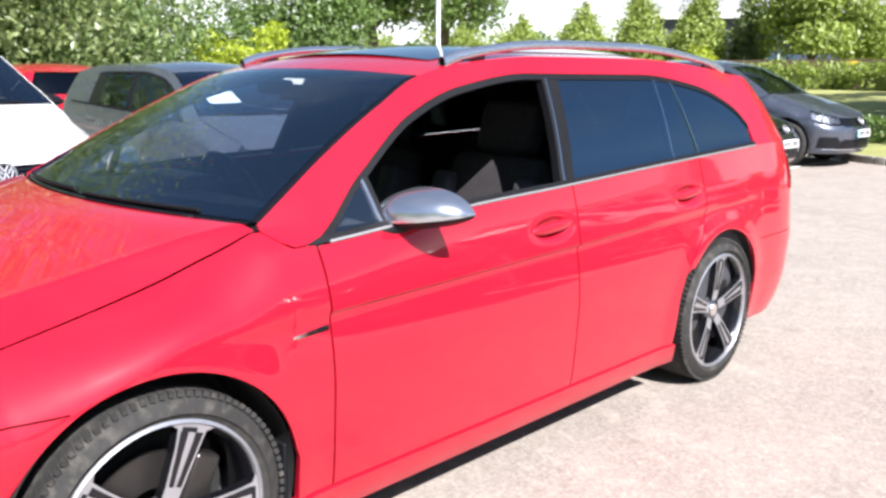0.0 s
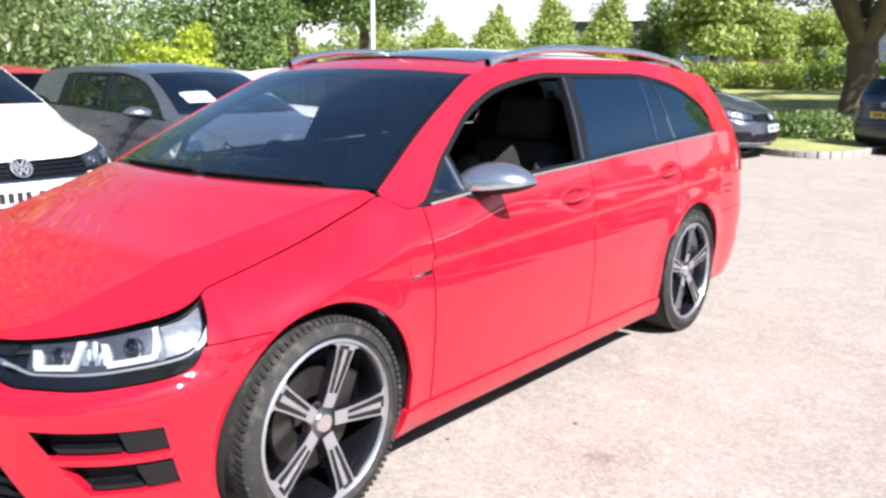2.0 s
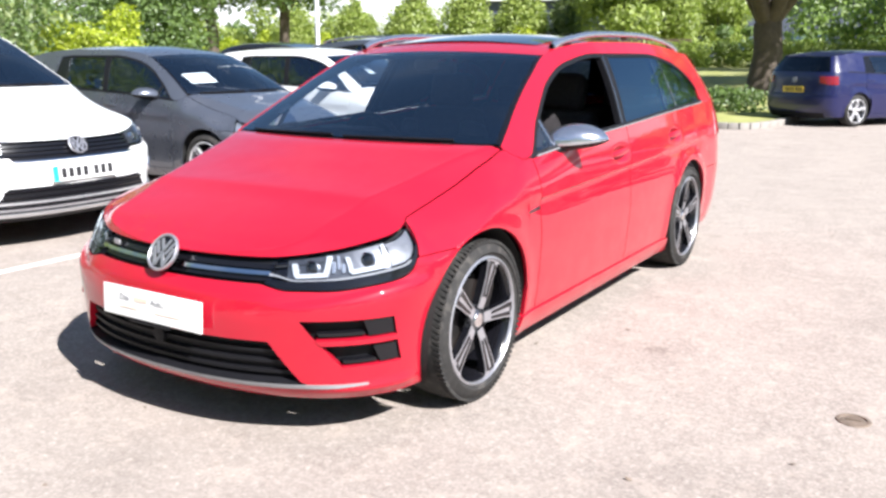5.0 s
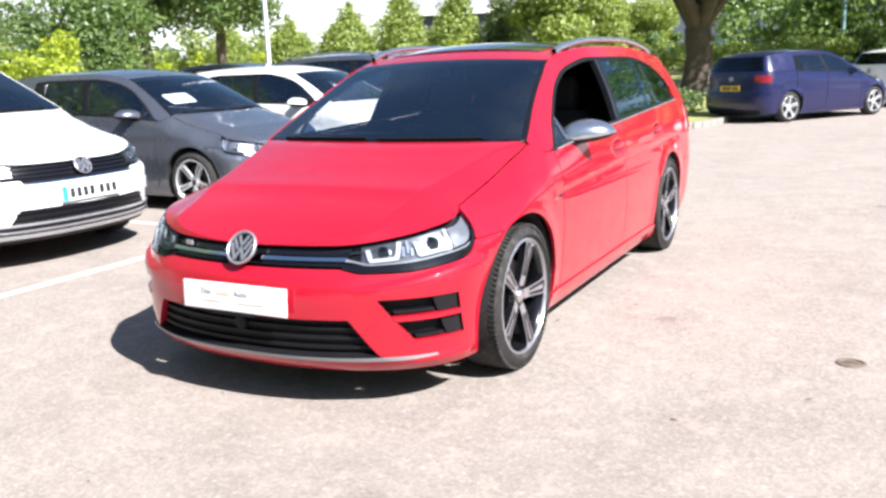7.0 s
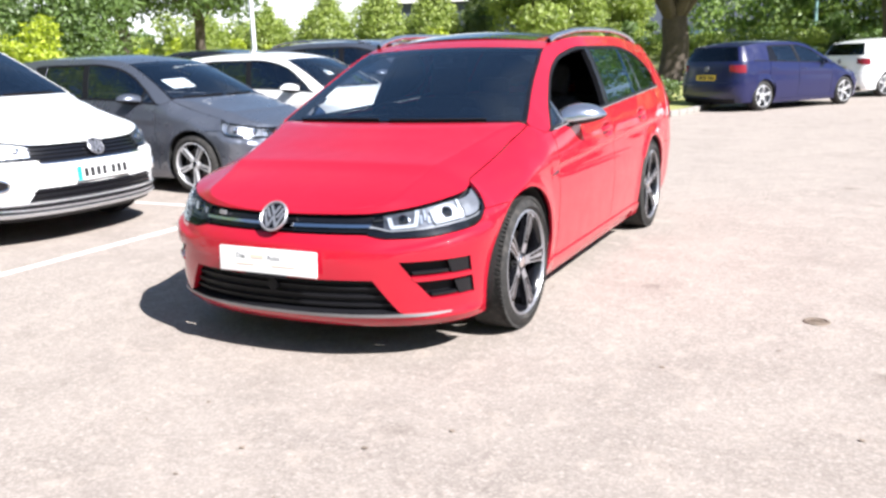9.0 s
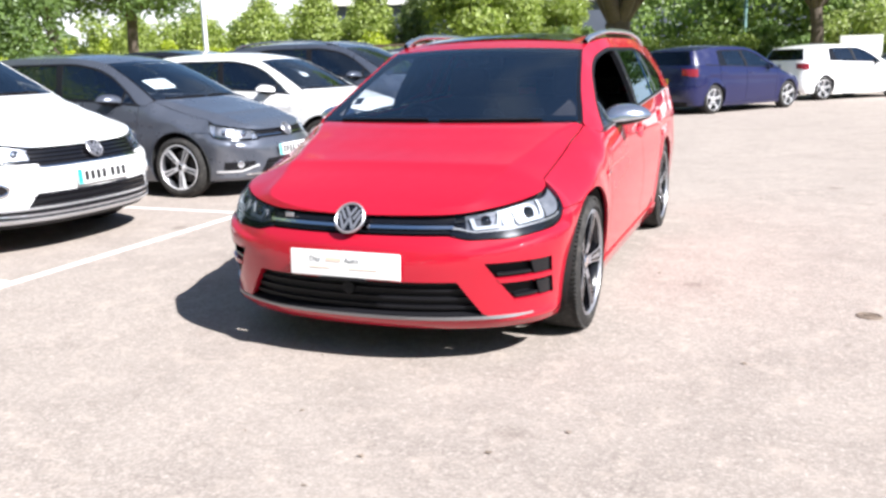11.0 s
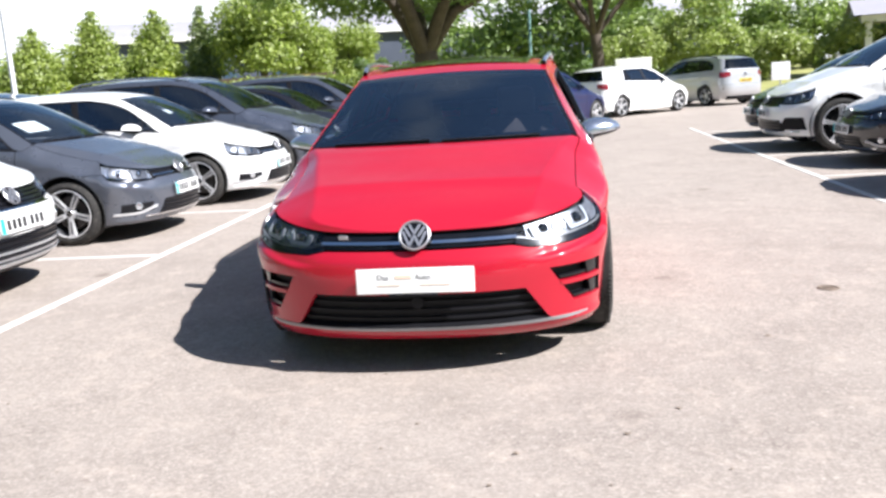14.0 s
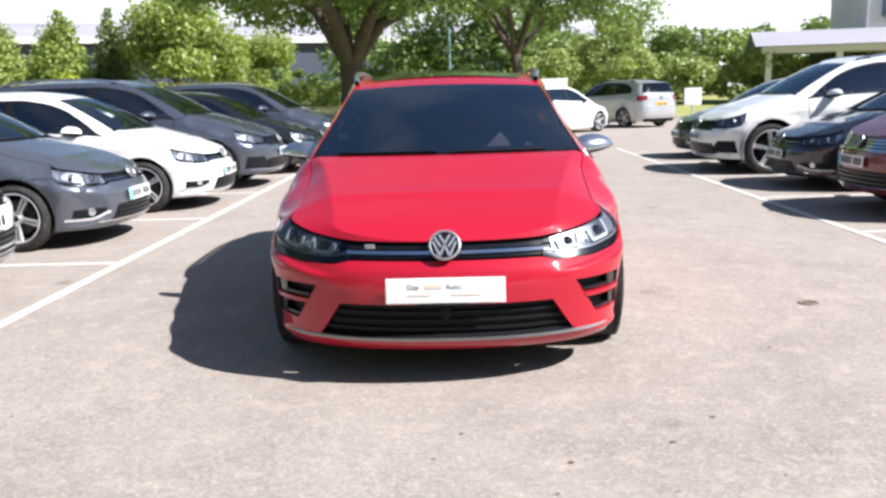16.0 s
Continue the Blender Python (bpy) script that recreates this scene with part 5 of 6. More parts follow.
# kerb of the planted island and the verge behind it
KERB = [Vector((x, y, 0)) for x, y in ((-60, 15.4), (-30, 15.2), (-9, 14.9), (-3.4, 14.7), (-2.7, 14.0), (-1.9, 13.45), (-1.2, 13.6), (-0.95, 15.2), (-1.0, 16.8), (-0.6, 19.5), (1.1, 24.6), (4.2, 29.5), (9.0, 32.0), (30, 34), (70, 35))]


def rounded(pts, n=4):
    for _ in range(2):
        out = [pts[0]]
        for a, b in zip(pts, pts[1:]):
            out += [a.lerp(b, 0.25), a.lerp(b, 0.75)]
        pts = out + [pts[-1]]
    return pts


kerb_line = rounded(KERB)
verge = Geo()
rows = []
for p in kerb_line:
    q = Vector((p.x, p.y + 0.14, 0.105))
    row = [q]
    for d, z in ((0.6, 0.11), (4, 0.12), (9, 0.15), (14, 0.35), (19, 0.62), (25, 0.80), (45, 1.0), (110, 1.1), (400, 1.1)):
        row.append(Vector((p.x * (1 + d / 60), p.y + d, z)))
    rows.append(row)
verge.grid(rows)
solid("verge", verge, M_GRASS, "mown lawn, dry in patches, behind the kerb", "lawn", kind="structure")
kerb_root = thing("kerb", "pale concrete kerb stones along the lawn", "kerb", kind="structure")
walked, last = 0.0, None
stones = []
for a, b in zip(kerb_line, kerb_line[1:]):
    d = b - a
    n = max(1, round(d.length / 0.9))
    for k in range(n):
        if -14 < a.x < 14:
            stones.append((a.lerp(b, k / n), a.lerp(b, (k + 1) / n)))
for a, b in stones:
    d = (b - a)
    m = Matrix.Translation((a + b) / 2 + Vector((0, 0.07, 0.055))) @ Matrix.Rotation(math.atan2(d.y, d.x), 4, "Z")
    part("kerb_stone", Geo().soft_box((0, 0, 0), (d.length - 0.005, 0.13, 0.13), 0.012, None, 2), M_KERB, kerb_root, at=m)


# dry leaves and grit
rng = random.Random(31)
flakes = Geo()
for _ in range(230):
    x, y = rng.uniform(-2.6, 3.4), rng.uniform(-4.2, 13.0)
    if abs(x) < 0.75 and -0.6 < y < 3.6:
        continue
    s, a = rng.uniform(0.006, 0.022) * 0.8, rng.uniform(0, 6.28)
    ring = [Vector((x + s * rng.uniform(0.55, 1.1) * math.cos(a + k * 1.257), y + s * rng.uniform(0.35, 0.8) * math.sin(a + k * 1.257), 0.003 + rng.uniform(0.0, 0.35) * s)) for k in range(5)]
    flakes.add([Vector((x, y, 0.004 + 0.3 * s))] + ring, [(0, k + 1, (k + 1) % 5 + 1) for k in range(5)])
M_DRYLEAF = surface("dry_leaf", (0.19, 0.145, 0.11), 0.85, var=0.5, scale=3)
solid("dry_leaves", flakes, M_DRYLEAF, "small dry leaves and grit scattered on the tarmac", "leaf litter", kind="stuff", sharp=0)

# ---- cars ----
def faces(x, y, deg):
    return pose(x, y, 0, 0, 0, deg)


car("estate_car", "bright red estate car, silver mirrors, front window down", faces(-0.005, 0, 0), M_RED, Shape(dents=((1.40, 0.838), (2.305, 0.865))), "hatch", 1.0, True, rails="silver", wheel_style="slots", spin=-0.34, sheet=(-0.60, 0.50, 0.06, 0.06))


def hatch(**k):
    return Shape(**{**dict(width=0.845, wheelbase=2.55, front=0.95, rear=0.72, tall=1.0, wheel=0.305, arch=0.345), **k})


def suv(**k):
    return Shape(**{**dict(width=0.915, wheelbase=2.66, front=1.0, rear=0.80, tall=1.10, lift=0.03, wheel=0.345, arch=0.36), **k})


LEFT, RIGHT = "cars parked in the row facing the lane", "cars parked in the opposite row"
car("crossover_car", "white crossover with black cladding, parked nose out", faces(-3.92, 1.05, 90), M_WHITE, suv(width=0.91, wheelbase=2.59, tall=1.09, lift=0.04, wheel=0.345), "suv", 0.6, group=LEFT, cladding=True, rails="black", spin=0.2, sheet=(-0.30, 0.50, 0.30, 0.20))
car("hatchback_car", "dark grey metallic hatchback parked nose out", faces(-3.85, 3.72, 90), M_GREY, hatch(), "hatch", 0.6, group=LEFT, spin=0.5, sheet=(-0.36, 0.52, 0.28, 0.16))
car("hatchback_car", "white hatchback parked nose out between grey cars", faces(-3.62, 6.20, 90), M_WHITE, hatch(), "hatch", 0.5, group=LEFT, sheet=(-0.25, 0.60, 0.10, 0.18))
car("crossover_car", "dark grey metallic large crossover parked nose out", faces(-3.45, 8.50, 90), M_DARK, suv(wheelbase=2.79), "suv", 0.5, group=LEFT, rails="silver", spin=0.4)
car("saloon_car", "black car parked nose out at the row's end", faces(-3.15, 10.95, 90), M_BLACKP, Shape(wheel=0.33), "hatch", 0.4, group=LEFT)
car("crossover_car", "dark grey crossover, last in the row before the kerb", faces(-2.90, 13.05, 90), M_DARK, suv(), "suv", 0.4, group=LEFT)
BACK = "cars parked in the back row"
car("hatchback_car", "red hatchback, only its roof and screen in view", faces(-12.3, 4.1, -90), M_RED, hatch(), "hatch", 0.35, group=BACK)
car("estate_car", "white estate car parked in the back row", faces(-12.3, 7.6, -90), M_WHITE, Shape(), "hatch", 0.35, group=BACK)
car("crossover_car", "black crossover parked in the back row", faces(-12.3, 10.9, -90), M_BLACKP, suv(), "suv", 0.35, group=BACK)
car("crossover_car", "white large crossover with big alloy wheels", faces(4.62, 9.02, -90), M_WHITE, suv(width=0.97, wheelbase=2.90, tall=1.16, wheel=0.375, arch=0.37, rear=0.85), "suv", 0.5, group=RIGHT, rails="silver", spin=0.1)
car("saloon_car", "black saloon car parked nose out", faces(5.0, 6.65, -90), M_BLACKP, Shape(width=0.91, wheelbase=2.78, wheel=0.33, tall=0.98), "hatch", 0.5, group=RIGHT)
car("crossover_car", "dark red crossover with a wide chrome grille", faces(4.85, 4.15, -90), M_BURGUNDY, suv(tall=1.14), "suv", 0.5, group=RIGHT, bright=True)
car("hatchback_car", "black hatchback parked nose out", faces(4.95, 11.7, -90), M_BLACKP, hatch(), "hatch", 0.4, group=RIGHT)
car("hatchback_car", "dark grey hatchback parked nose out", faces(5.0, 1.7, -90), M_DARK, hatch(), "hatch", 0.3, group=RIGHT)
FAR = "cars parked along the far kerb"
car("hatchback_car", "blue metallic hatchback seen from behind", faces(1.05, 18.0, 146), M_BLUE, hatch(width=0.895, wheelbase=2.63), "hatch", 0.45, group=FAR)
car("hatchback_car", "white hatchback with red tail lights, seen from behind", faces(3.90, 22.9, 134), M_WHITE, hatch(), "hatch", 0.45, group=FAR)
car("people_carrier", "silver people carrier by the far hedge", faces(4.9, 27.2, 213), M_SILVER, hatch(width=0.91, wheelbase=2.68, tall=1.10, rear=0.82, wheel=0.32), "hatch", 0.4, group=FAR, rails="black")

# ---- plants ----
def leaf_cloud(geo_v, geo_f, rng, blobs, count, size, flat=0.35):
    """Small folded leaves in and round soft blobs (centre, radii)."""
    k0 = sum(len(v) for v in geo_v)
    weights = np.array([(r[0] * r[1] + r[1] * r[2] + r[0] * r[2]) for _, r in blobs])
    pick = rng.choice(len(blobs), count, p=weights / weights.sum())
    cen = np.array([tuple(b[0]) for b in blobs])[pick]
    rad = np.array([tuple(b[1]) for b in blobs])[pick]
    d = rng.normal(size=(count, 3))
    d /= np.linalg.norm(d, axis=1)[:, None]
    lump = 1 + 0.22 * np.sin(d[:, 0] * 7 + cen[:, 1] * 3) * np.sin(d[:, 1] * 6 + cen[:, 0] * 2) + 0.16 * np.sin(d[:, 2] * 11 + cen[:, 0])
    p = cen + d * rad * (rng.random((count, 1)) ** 0.28) * lump[:, None]
    nrm = d * 0.6 + rng.normal(size=(count, 3)) * 0.7 + np.array((0, 0, flat))
    nrm /= np.linalg.norm(nrm, axis=1)[:, None]
    a = np.cross(nrm, rng.normal(size=(count, 3)))
    a /= np.linalg.norm(a, axis=1)[:, None] + 1e-9
    b = np.cross(nrm, a)
    s = size * (0.6 + 0.8 * rng.random((count, 1)))
    quad = np.stack([p - a * s * 0.55, p + b * s * 0.30 + nrm * s * 0.08, p + a * s * 0.55, p - b * s * 0.30 + nrm * s * 0.08], axis=1).reshape(-1, 3)
    geo_v.append(quad)
    idx = np.arange(count * 4).reshape(-1, 4) + k0
    geo_f.append(idx)


def leaf_mesh(name, blobs, count, size, material, seed):
    rng = np.random.default_rng(seed)
    v, f = [], []
    leaf_cloud(v, f, rng, blobs, count, size)
    me = bpy.data.meshes.new(name)
    me.from_pydata(np.concatenate(v).tolist(), [], np.concatenate(f).tolist())
    me.materials.append(material)
    me.update()
    return me


def broad_tree(height, trunk_r, fork, spread, leaves, size, material, seed, low=0.0, clump=1.0, bare=0.35, skirt=None):
    """Trunk with limbs, and a crown of leaf clumps at their ends: two meshes."""
    rng = random.Random(seed)
    wood, blobs = Geo(), []
    bend = [Vector((rng.uniform(-0.1, 0.1), rng.uniform(-0.1, 0.1), 0)) for _ in range(5)]
    base = [Vector((0, 0, -0.1)), Vector((0, 0, 0.25)) + bend[0] * 0.2, Vector((0, 0, fork * 0.6)) + bend[1], Vector((0, 0, fork)) + bend[2]]
    wood.tube(base, [trunk_r * 1.45, trunk_r * 1.08, trunk_r * 0.92, trunk_r * 0.88], 12)
    top = base[-1]
    n = 7
    for k in range(n):
        ang = 2 * math.pi * (k + rng.uniform(-0.25, 0.25)) / n
        out = spread * rng.uniform(0.55, 1.0)
        rise = (height - fork) * rng.uniform(0.45, 0.85)
        tip = top + Vector((math.cos(ang) * out, math.sin(ang) * out, rise))
        mid = top.lerp(tip, 0.5) + Vector((math.cos(ang) * out * 0.10, math.sin(ang) * out * 0.10, -rise * 0.10))
        q = top.lerp(tip, 0.25) + Vector((0, 0, rise * 0.02))
        r0 = trunk_r * rng.uniform(0.38, 0.58)
        wood.tube([top - Vector((0, 0, 0.15)), q, mid, tip], [r0, r0 * 0.8, r0 * 0.55, r0 * 0.18], 8)
        for j in range(5):
            s = rng.uniform(bare, 1.0)
            st = q.lerp(mid, s * 2 - 0.5) if s < 0.6 else mid.lerp(tip, (s - 0.6) / 0.4)
            e = st + Vector((rng.uniform(-1, 1), rng.uniform(-1, 1), rng.uniform(-0.35, 0.7) - low * 0.5)) * spread * 0.38
            wood.tube([st, st.lerp(e, 0.5) + Vector((0, 0, 0.1)), e], [r0 * 0.32, r0 * 0.22, 0.02], 6)
            c = clump * rng.uniform(0.7, 1.25)
            blobs.append((e, (c, c, c * 0.75)))
        c = clump * rng.uniform(0.9, 1.4)
        blobs.append((tip, (c, c, c * 0.8)))
        if low > 0:
            e = mid + Vector((math.cos(ang) * out * 0.45, math.sin(ang) * out * 0.45, -low))
            wood.tube([mid, mid.lerp(e, 0.5), e], [r0 * 0.3, r0 * 0.2, 0.02], 6)
            blobs.append((e, (clump, clump, clump * 0.7)))
    if skirt:
        count, z0, z1 = skirt
        for k in range(count):
            ang, r = rng.uniform(0, 6.28), spread * rng.uniform(0.30, 0.9)
            e = Vector((math.cos(ang) * r, math.sin(ang) * r, rng.uniform(z0, z1) + 0.10 * r))
            st = Vector((math.cos(ang) * r * 0.6, math.sin(ang) * r * 0.6, e.z + 1.1))
            wood.tube([st, st.lerp(e, 0.5) + Vector((0, 0, 0.15)), e], [0.05, 0.035, 0.012], 5)
            c = clump * rng.uniform(0.45, 0.85)
            blobs.append((e, (c * 1.2, c * 1.2, c * 0.6)))
    c = clump * 1.3
    blobs.append((top + Vector((0, 0, (height - fork) * 0.85)), (c * 1.2, c * 1.2, c)))
    return mesh_of("trunk", wood, M_BARK, 50), leaf_mesh("crown", blobs, leaves, size, material, seed)


def cone_tree(height, r, leaves, size, material, seed, blunt=1.8):
    rng = random.Random(seed)
    wood = Geo().tube([(0, 0, -0.1), (0.02, 0, height * 0.4), (0, 0, height * 0.9)], [0.13, 0.09, 0.02], 8)
    blobs = []
    for k in range(18):
        t = (k + 0.5) / 18
        w = r * (1 - t**blunt) ** 0.85 * (0.72 + 0.28 * min(1, t * 4))
        n = max(2, int(7 * (1 - t)))
        for j in range(n):
            a = rng.uniform(0, 6.28)
            o = w * 0.45 * rng.uniform(0.4, 1)
            c = max(0.25, w * rng.uniform(0.42, 0.66))
            blobs.append((Vector((o * math.cos(a), o * math.sin(a), 0.8 + t * (height - 1.0))), (c, c, c * 0.9)))
    for k in range(6):
        z = rng.uniform(0.2, 0.75) * height
        a = rng.uniform(0, 6.28)
        wood.tube([(0, 0, z), (0.6 * r * math.cos(a), 0.6 * r * math.sin(a), z + 0.5)], [0.04, 0.012], 5)
    return mesh_of("trunk", wood, M_BARK, 50), leaf_mesh("crown", blobs, leaves, size, material, seed)


def plant(name, label, meshes, x, y, z=0.0, turn=0.0, scale=1.0, category="tree", group=""):
    root = thing(name, label, category, Matrix.Translation((x, y, z)) @ Matrix.Rotation(turn, 4, "Z") @ Matrix.Scale(scale, 4), group)
    part("trunk", meshes[0], None, root)
    part("crown", meshes[1], None, root)
    return root


def mass(name, label, blobs, count, size, material, seed, category="hedge"):
    ob = new(name, leaf_mesh(name, blobs, count, size, material, seed))
    return tagged(ob, label, category, kind="stuff")


rng = random.Random(7)
plant("broadleaf_tree", "big spreading broadleaf tree with a thick dark trunk", broad_tree(12.0, 0.46, 2.2, 6.4, 46000, 0.17, M_LEAF, 11, 0.0, 1.25, 0.62, (42, 3.5, 4.8)), -3.5, 24.8, 0.12)
plant("broadleaf_tree", "broadleaf tree with a forked slim trunk", broad_tree(13.0, 0.27, 2.5, 6.2, 36000, 0.18, M_LEAF, 12, 0.0, 1.1, 0.6, (34, 3.6, 5.6)), 2.75, 34.0, 0.45)
lt = broad_tree(9.0, 0.30, 3.4, 4.2, 11000, 0.22, M_LEAF_DARK, 13, 0.0, 1.05)
plant("broadleaf_tree", "tree with a dark trunk behind the parked cars", lt, -31.5, 28.7, 0.3)
plant("broadleaf_tree", "tree with a dark forked trunk behind the parked cars", lt, -28.6, 31.0, 0.4, 1.9, 0.95)
CONES = "row of clipped conical trees"
ca, cb, cc = cone_tree(5.4, 2.6, 17000, 0.23, M_LEAF_LIME, 21, 1.8), cone_tree(6.4, 2.4, 17000, 0.23, M_LEAF_LIME, 22, 2.1), cone_tree(6.6, 1.6, 13000, 0.21, M_LEAF_OLIVE, 23, 2.4)
for ang, dist, kit, sc in ((-40.5, 62, ca, 0.75), (-36.6, 62, ca, 0.85), (-32.7, 62, ca, 1.0), (-29.3, 62, cb, 1.0), (-25.7, 62, cb, 1.0), (-26.6, 66, ca, 0.9), (-22.9, 62, cc, 1.0)):
    plant("conical_tree", "dense light green conical tree", kit, 1.3 + dist * math.sin(radians(ang)), -4 + dist * math.cos(radians(ang)), 1.0, ang, sc, group=CONES)
bt = broad_tree(7.4, 0.2, 1.2, 2.3, 11000, 0.26, M_LEAF_LIME, 24, 0.5, 1.15)
for ang, dist, sc in ((-19.3, 58, 1.05), (-16.4, 60, 0.75), (-13.5, 62, 0.7)):
    plant("broadleaf_tree", "light green bushy young tree", bt, 1.3 + dist * math.sin(radians(ang)), -4 + dist * math.cos(radians(ang)), 1.0, ang * 3, sc)


def belt(x0, y0, x1, y1, z0, height, depth, n, seed):
    r = random.Random(seed)
    out = []
    for k in range(n):
        t = r.random()
        h = height * (0.75 + 0.35 * math.sin(t * 17 + seed) * math.sin(t * 7.3)) * r.uniform(0.75, 1.1)
        z = z0 + h * r.uniform(0.12, 0.95)
        c = r.uniform(0.5, 1.1) * height * 0.24
        nx, ny = -(y1 - y0), x1 - x0
        q = math.hypot(nx, ny)
        o = r.uniform(-0.5, 0.5) * depth
        out.append((Vector((lerp(x0, x1, t) + nx / q * o, lerp(y0, y1, t) + ny / q * o, z)), (c, c, c * 0.8)))
    return out


# extra height and unseen south end added to screen sky from the car windows
mass("shrub_belt", "tall dense shrubs behind the parked cars", belt(-18.0, -24, -16.0, 6.0, 0, 15.0, 3.5, 130, 1), 110000, 0.15, M_LEAF_OLIVE, 31, "shrubs")
mass("shrub_belt", "dark tall shrubs in the corner of the car park", belt(-18.5, 6.0, -22.8, 12.2, 0, 7.0, 3.0, 50, 2), 38000, 0.14, M_LEAF_DARK, 32, "shrubs")
mass("yellow_shrub", "bright yellow-green shrub", belt(-21.9, 13.3, -21.2, 15.6, 0, 3.3, 1.6, 22, 3), 14000, 0.13, M_LEAF_YELLOW, 33, "shrub")
mass("shrub_belt", "dark round tree crowns behind the yellow shrub", belt(-30, 18.5, -28.5, 24.0, 0, 8.0, 3.0, 26, 27), 18000, 0.2, M_LEAF_DARK, 52, "shrubs")
mass("far_wood", "belt of trees beyond the far kerb", belt(6.0, 54, 36, 58, 0.8, 5.6, 6.0, 90, 4), 30000, 0.36, M_LEAF_WOOD, 34, "woodland")
mass("far_scrub", "low olive scrub along the far verge", belt(3.5, 44, 34, 47, 0.6, 4.2, 3.0, 110, 5), 44000, 0.20, M_LEAF_SCRUB, 35, "scrub")
mass("dark_shrub", "dark rounded shrub beside the forked tree", belt(0.0, 40.0, 2.4, 40.0, 0.3, 3.2, 1.2, 14, 14), 6000, 0.2, M_LEAF_DARK, 44, "shrub")
mass("far_wood", "trees behind the big tree", belt(-9.0, 62, 8.0, 60, 0.8, 9.0, 5.0, 44, 6), 16000, 0.40, M_LEAF, 36, "woodland")
def clipped(x0, y0, x1, y1, z0, height, depth, seed):
    """A hedge cut square: close rows of soft blobs of one height."""
    r = random.Random(seed)
    n = int(math.hypot(x1 - x0, y1 - y0) / 0.55)
    out = []
    for k in range(n):
        for layer in (0.25, 0.7):
            t = (k + r.uniform(-0.3, 0.3)) / n
            c = height * 0.36
            out.append((Vector((lerp(x0, x1, t) + r.uniform(-0.1, 0.1), lerp(y0, y1, t) + r.uniform(-0.5, 0.5) * depth, z0 + height * layer)), (0.5, 0.5, c * r.uniform(0.85, 1.1))))
    return out


mass("clipped_hedge", "clipped yellow-green hedge along the lawn", clipped(-27, 42.5, 0.5, 38.5, 0.75, 1.3, 0.8, 8), 26000, 0.15, M_LEAF_LIME, 38, "hedge")
# the dark leaf colour stands in for the tree's shade on this low hedge
mass("low_hedge", "low hedge behind the kerb, tree shade put into its dark leaves", clipped(-9.0, 16.6, -1.55, 17.1, 0.1, 0.52, 0.5, 18), 9000, 0.09, M_LEAF_DARK, 48, "hedge")
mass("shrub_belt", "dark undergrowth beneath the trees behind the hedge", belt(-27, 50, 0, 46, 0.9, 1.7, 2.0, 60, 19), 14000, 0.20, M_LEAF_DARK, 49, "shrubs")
mass("low_hedge", "low yellow-green hedge before the conical trees", belt(-48, 40, -24, 50, 0.6, 2.9, 1.6, 70, 9), 16000, 0.22, M_LEAF_YELLOW, 39, "hedge")
mass("far_wood", "yellow-green trees behind the left row", belt(-66, 58, -38, 74, 0.8, 6.5, 4.0, 60, 15), 20000, 0.34, M_LEAF_LIME, 45, "woodland")
mass("far_wood", "distant trees on the horizon", belt(-130, 60, -60, 120, 0.8, 9, 8.0, 80, 10), 14000, 0.8, M_LEAF_DARK, 40, "woodland")
mass("far_wood", "distant trees on the horizon", belt(24, 75, 110, 60, 0.8, 7, 8.0, 60, 11), 10000, 0.7, M_LEAF, 41, "woodland")
# trees behind the camera, which the paintwork mirrors
mass("tree_belt", "trees across the car park behind the viewer", belt(-34, -24, 40, -21, 0.0, 12.5, 5.0, 120, 12), 30000, 0.42, M_LEAF, 42, "woodland")
mass("tree_belt", "trees beside the car park", belt(30, -36, 38, 30, 0.0, 8, 6.0, 90, 13), 14000, 0.55, M_LEAF, 43, "woodland")

# ---- posts, signs and buildings ----
lamp = thing("lamp_post", "slim grey steel lamp post among the parked cars", "lamp post", pose(-10.1, 11.9, 0))
part("post", Geo().tube([(0, 0, 0), (0, 0, 1.2), (0, 0, 1.25), (0, 0, 8.0)], [0.085, 0.085, 0.055, 0.045], 14), M_GALV, lamp)
part("arm", Geo().tube([(0, 0, 7.9), (0.25, 0, 8.15), (0.9, 0, 8.25)], 0.03, 8), M_GALV, lamp)
part("lantern", Geo().soft_box((1.1, 0, 8.25), (0.5, 0.2, 0.11), 0.04), M_GALV, lamp)
lamp = thing("lamp_post", "green painted steel lamp post on the lawn", "lamp post", pose(-0.3, 42.0, 0.2))
part("post", Geo().tube([(0, 0, 0), (0, 0, 1.2), (0, 0, 1.25), (0, 0, 7.5)], [0.12, 0.12, 0.085, 0.07], 12), M_GREENPOST, lamp)
part("lantern", Geo().soft_box((0.2, 0, 7.55), (0.6, 0.22, 0.12), 0.04), M_GREENPOST, lamp)
slab("boundary_wall", -24, -11.5, 44.0, 44.25, 0.3, 2.25, M_WALL, "long brown brick wall behind the clipped hedge", "wall")
sg = thing("sign_board", "small yellow board fixed to the brown wall", "sign", pose(-13.2, 43.97, 0))
part("board", Geo().soft_box((0, 0, 1.95), (0.6, 0.04, 0.45), 0.01), M_YPLATE, sg)
sg = thing("sign_board", "plain white board on posts before the scrub", "sign", pose(4.75, 39.2, -0.15))
part("board", Geo().soft_box((0, 0, 1.55), (1.75, 0.06, 0.95), 0.02), M_SIGN, sg)
for x in (-0.7, 0.7):
    part("post", Geo().tube([(x, 0.06, 0), (x, 0.06, 1.9)], 0.04, 8), M_GALV, sg)
sg = thing("sign_board", "small white board on a post", "sign", pose(8.6, 27.0, 0.0))
part("board", Geo().soft_box((0, 0, 0.95), (0.62, 0.04, 0.62), 0.01), M_SIGN, sg)
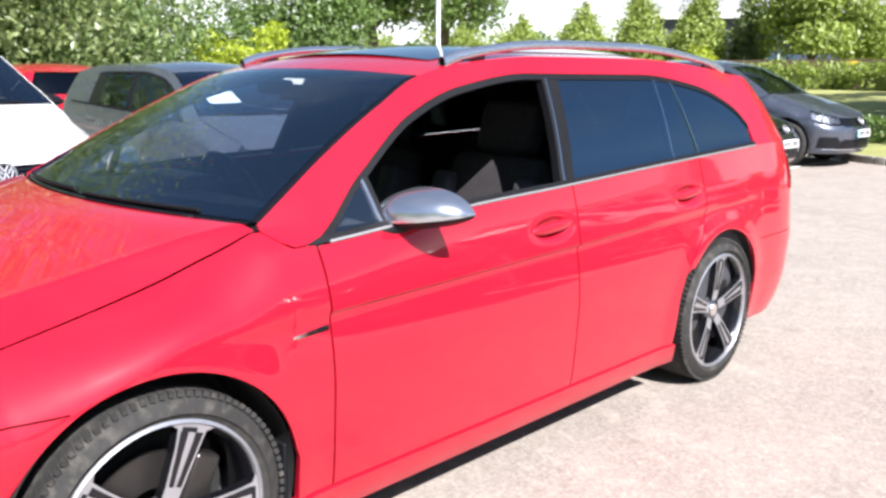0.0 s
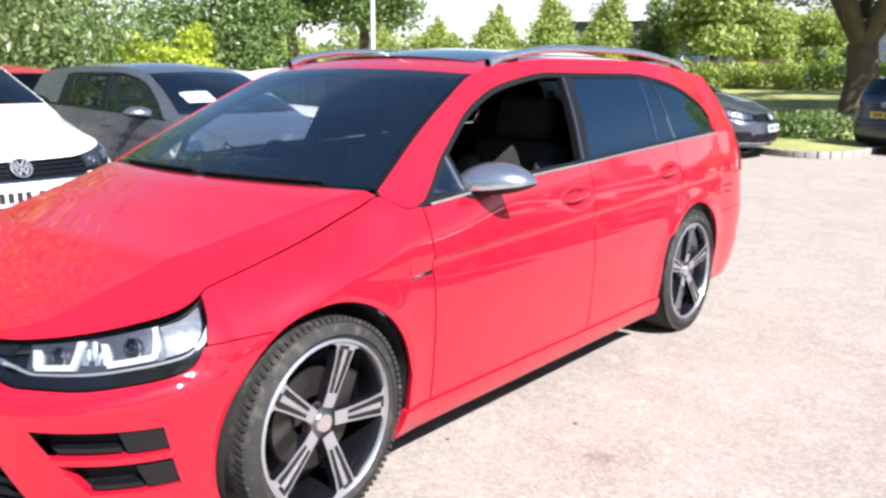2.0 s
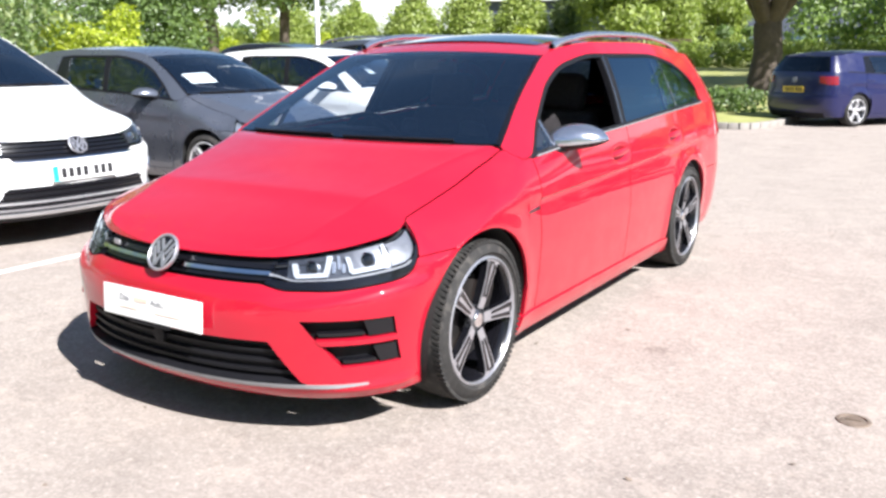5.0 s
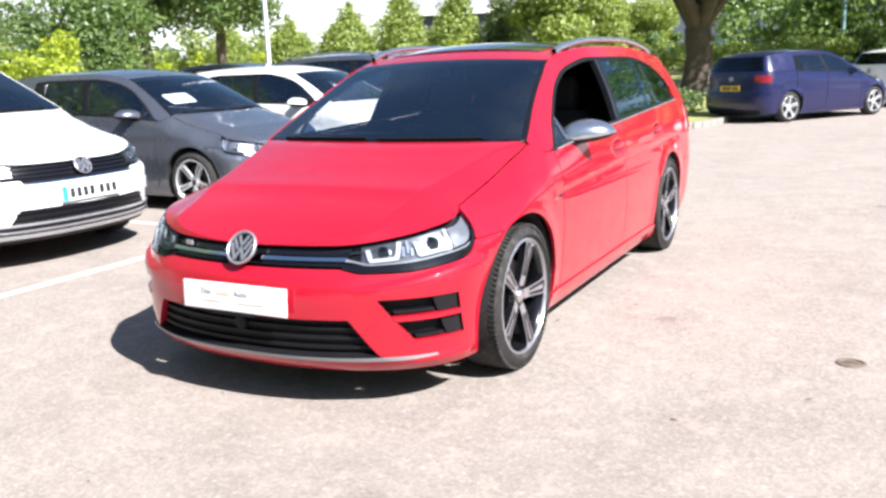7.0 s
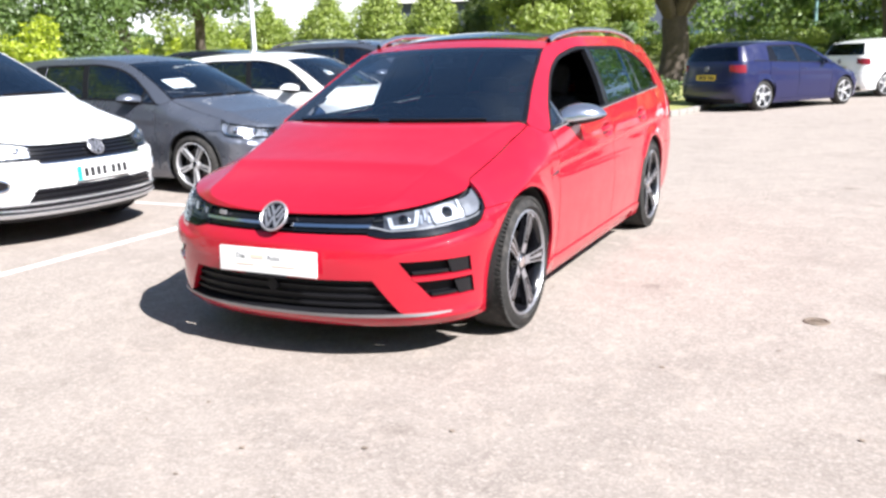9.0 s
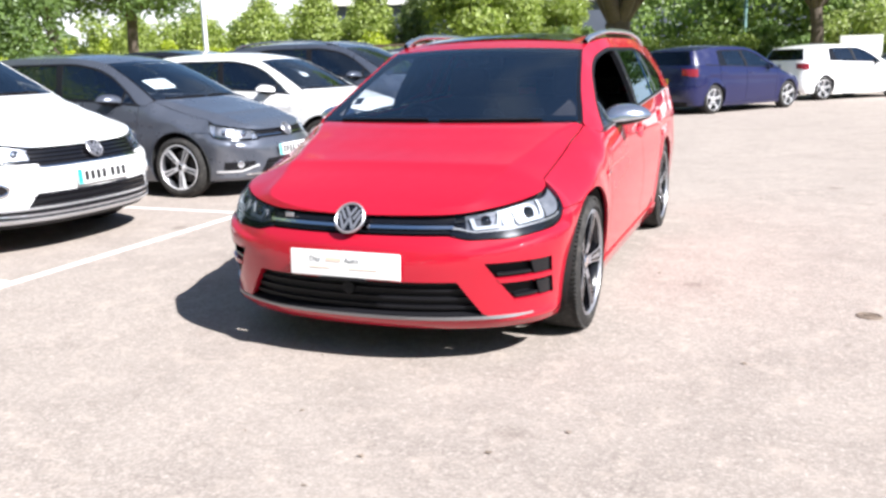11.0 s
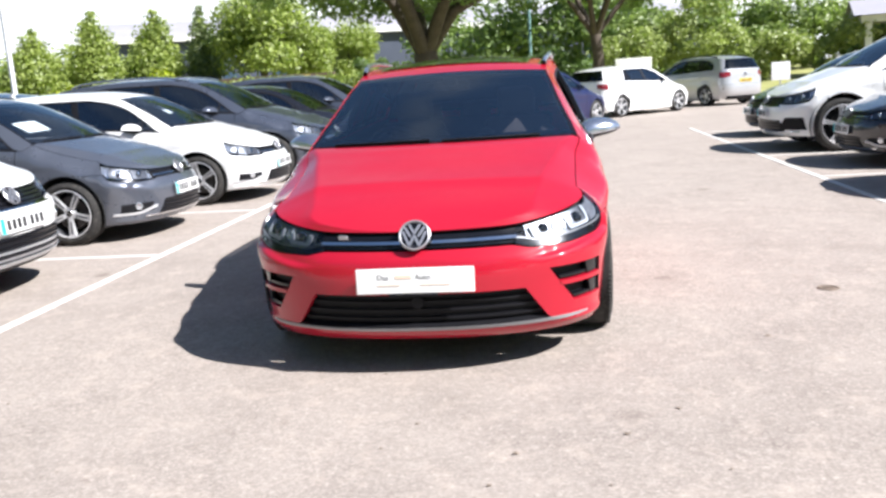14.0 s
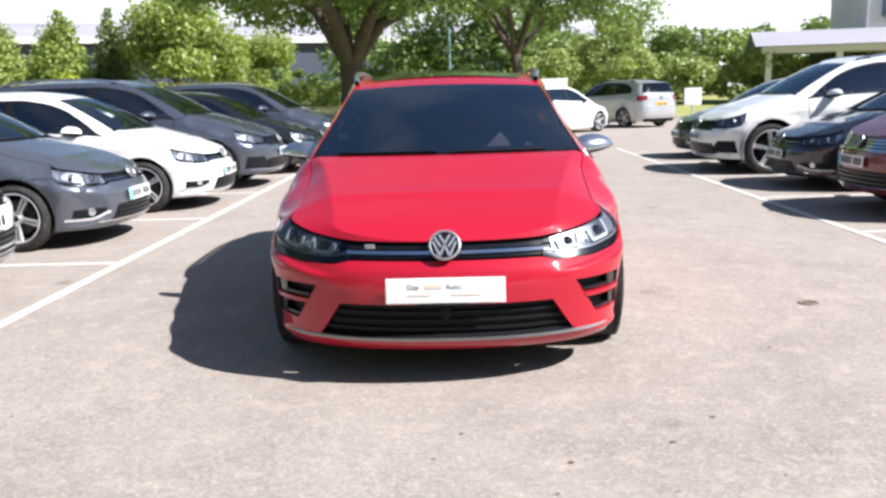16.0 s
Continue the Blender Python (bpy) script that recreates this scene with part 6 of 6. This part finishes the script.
part("post", Geo().tube([(0, 0.03, 0), (0, 0.03, 1.2)], 0.03, 8), M_GALV, sg)
bd = thing("warehouse", "long low warehouse with a pale roof and dark walls", "building", Matrix.Translation((-16, 92, 0)) @ Matrix.Rotation(radians(22), 4, "Z"))
part("wall", Geo().box((0, 0, 3.3), (62, 24, 6.6)), M_CLADDING, bd, sharp=0)
roof = Geo()
roof.grid([[(x, -12.6 + 25.2 * k / 12, 6.5 + 2.6 * math.sin(math.pi * k / 12)) for k in range(13)] for x in (-31.5, 31.5)])
part("roof", roof, M_ROOFING, bd)
part("fascia", Geo().box((0, -12.5, 6.65), (63, 0.3, 0.5)), M_RENDER, bd, sharp=0)
part("base_course", Geo().box((0, -12.1, 0.5), (62, 0.3, 1.0)), M_BRICK, bd, sharp=0)
for k in range(9):
    w = part("window", Geo().box((-26 + 6.4 * k, -12.08, 2.6), (3.0, 0.16, 1.6)), M_WINDOW, bd, sharp=0)
    part("window_frame", Geo().box((-26 + 6.4 * k, -12.14, 2.6), (0.12, 0.16, 1.7)), M_RENDER, w, sharp=0)
sh_ = thing("showroom", "white showroom with a flat canopy on white posts", "building", pose(26.5, 46, 0, 0, 0, -12))
part("wall", Geo().box((5, 4, 3.6), (16, 10, 7.2)), M_RENDER, sh_, sharp=0)
part("canopy", Geo().box((-3, -2.6, 3.15), (12, 4.0, 0.35)), M_RENDER, sh_, sharp=0)
gable = Geo().grid([[(x, -5.0 + 4.9 * k / 6, 3.34 + 0.9 * (1 - abs(k / 3 - 1))) for k in range(7)] for x in (-9.4, 3.2)])
gable.add([(-9.2, -4.6, 3.33), (-9.2, -0.5, 3.33), (-9.2, -2.55, 4.18)], [(0, 1, 2)])
part("canopy_roof", gable, M_ROOFING, sh_, sharp=0)
for x in (-8.6, -5.0, -1.4, 2.2):
    part("canopy_post", Geo().box((x, -4.2, 1.5), (0.32, 0.32, 3.0)), M_RENDER, sh_, sharp=0)
part("base_course", Geo().box((-1, -1.05, 1.3), (11.6, 0.14, 2.6)), M_BRICK, sh_, sharp=0)
for k in range(6):
    part("window", Geo().box((-1.6 + 2.4 * k, -1.03, 5.6), (1.3, 0.12, 1.4)), M_WINDOW, sh_, sharp=0)
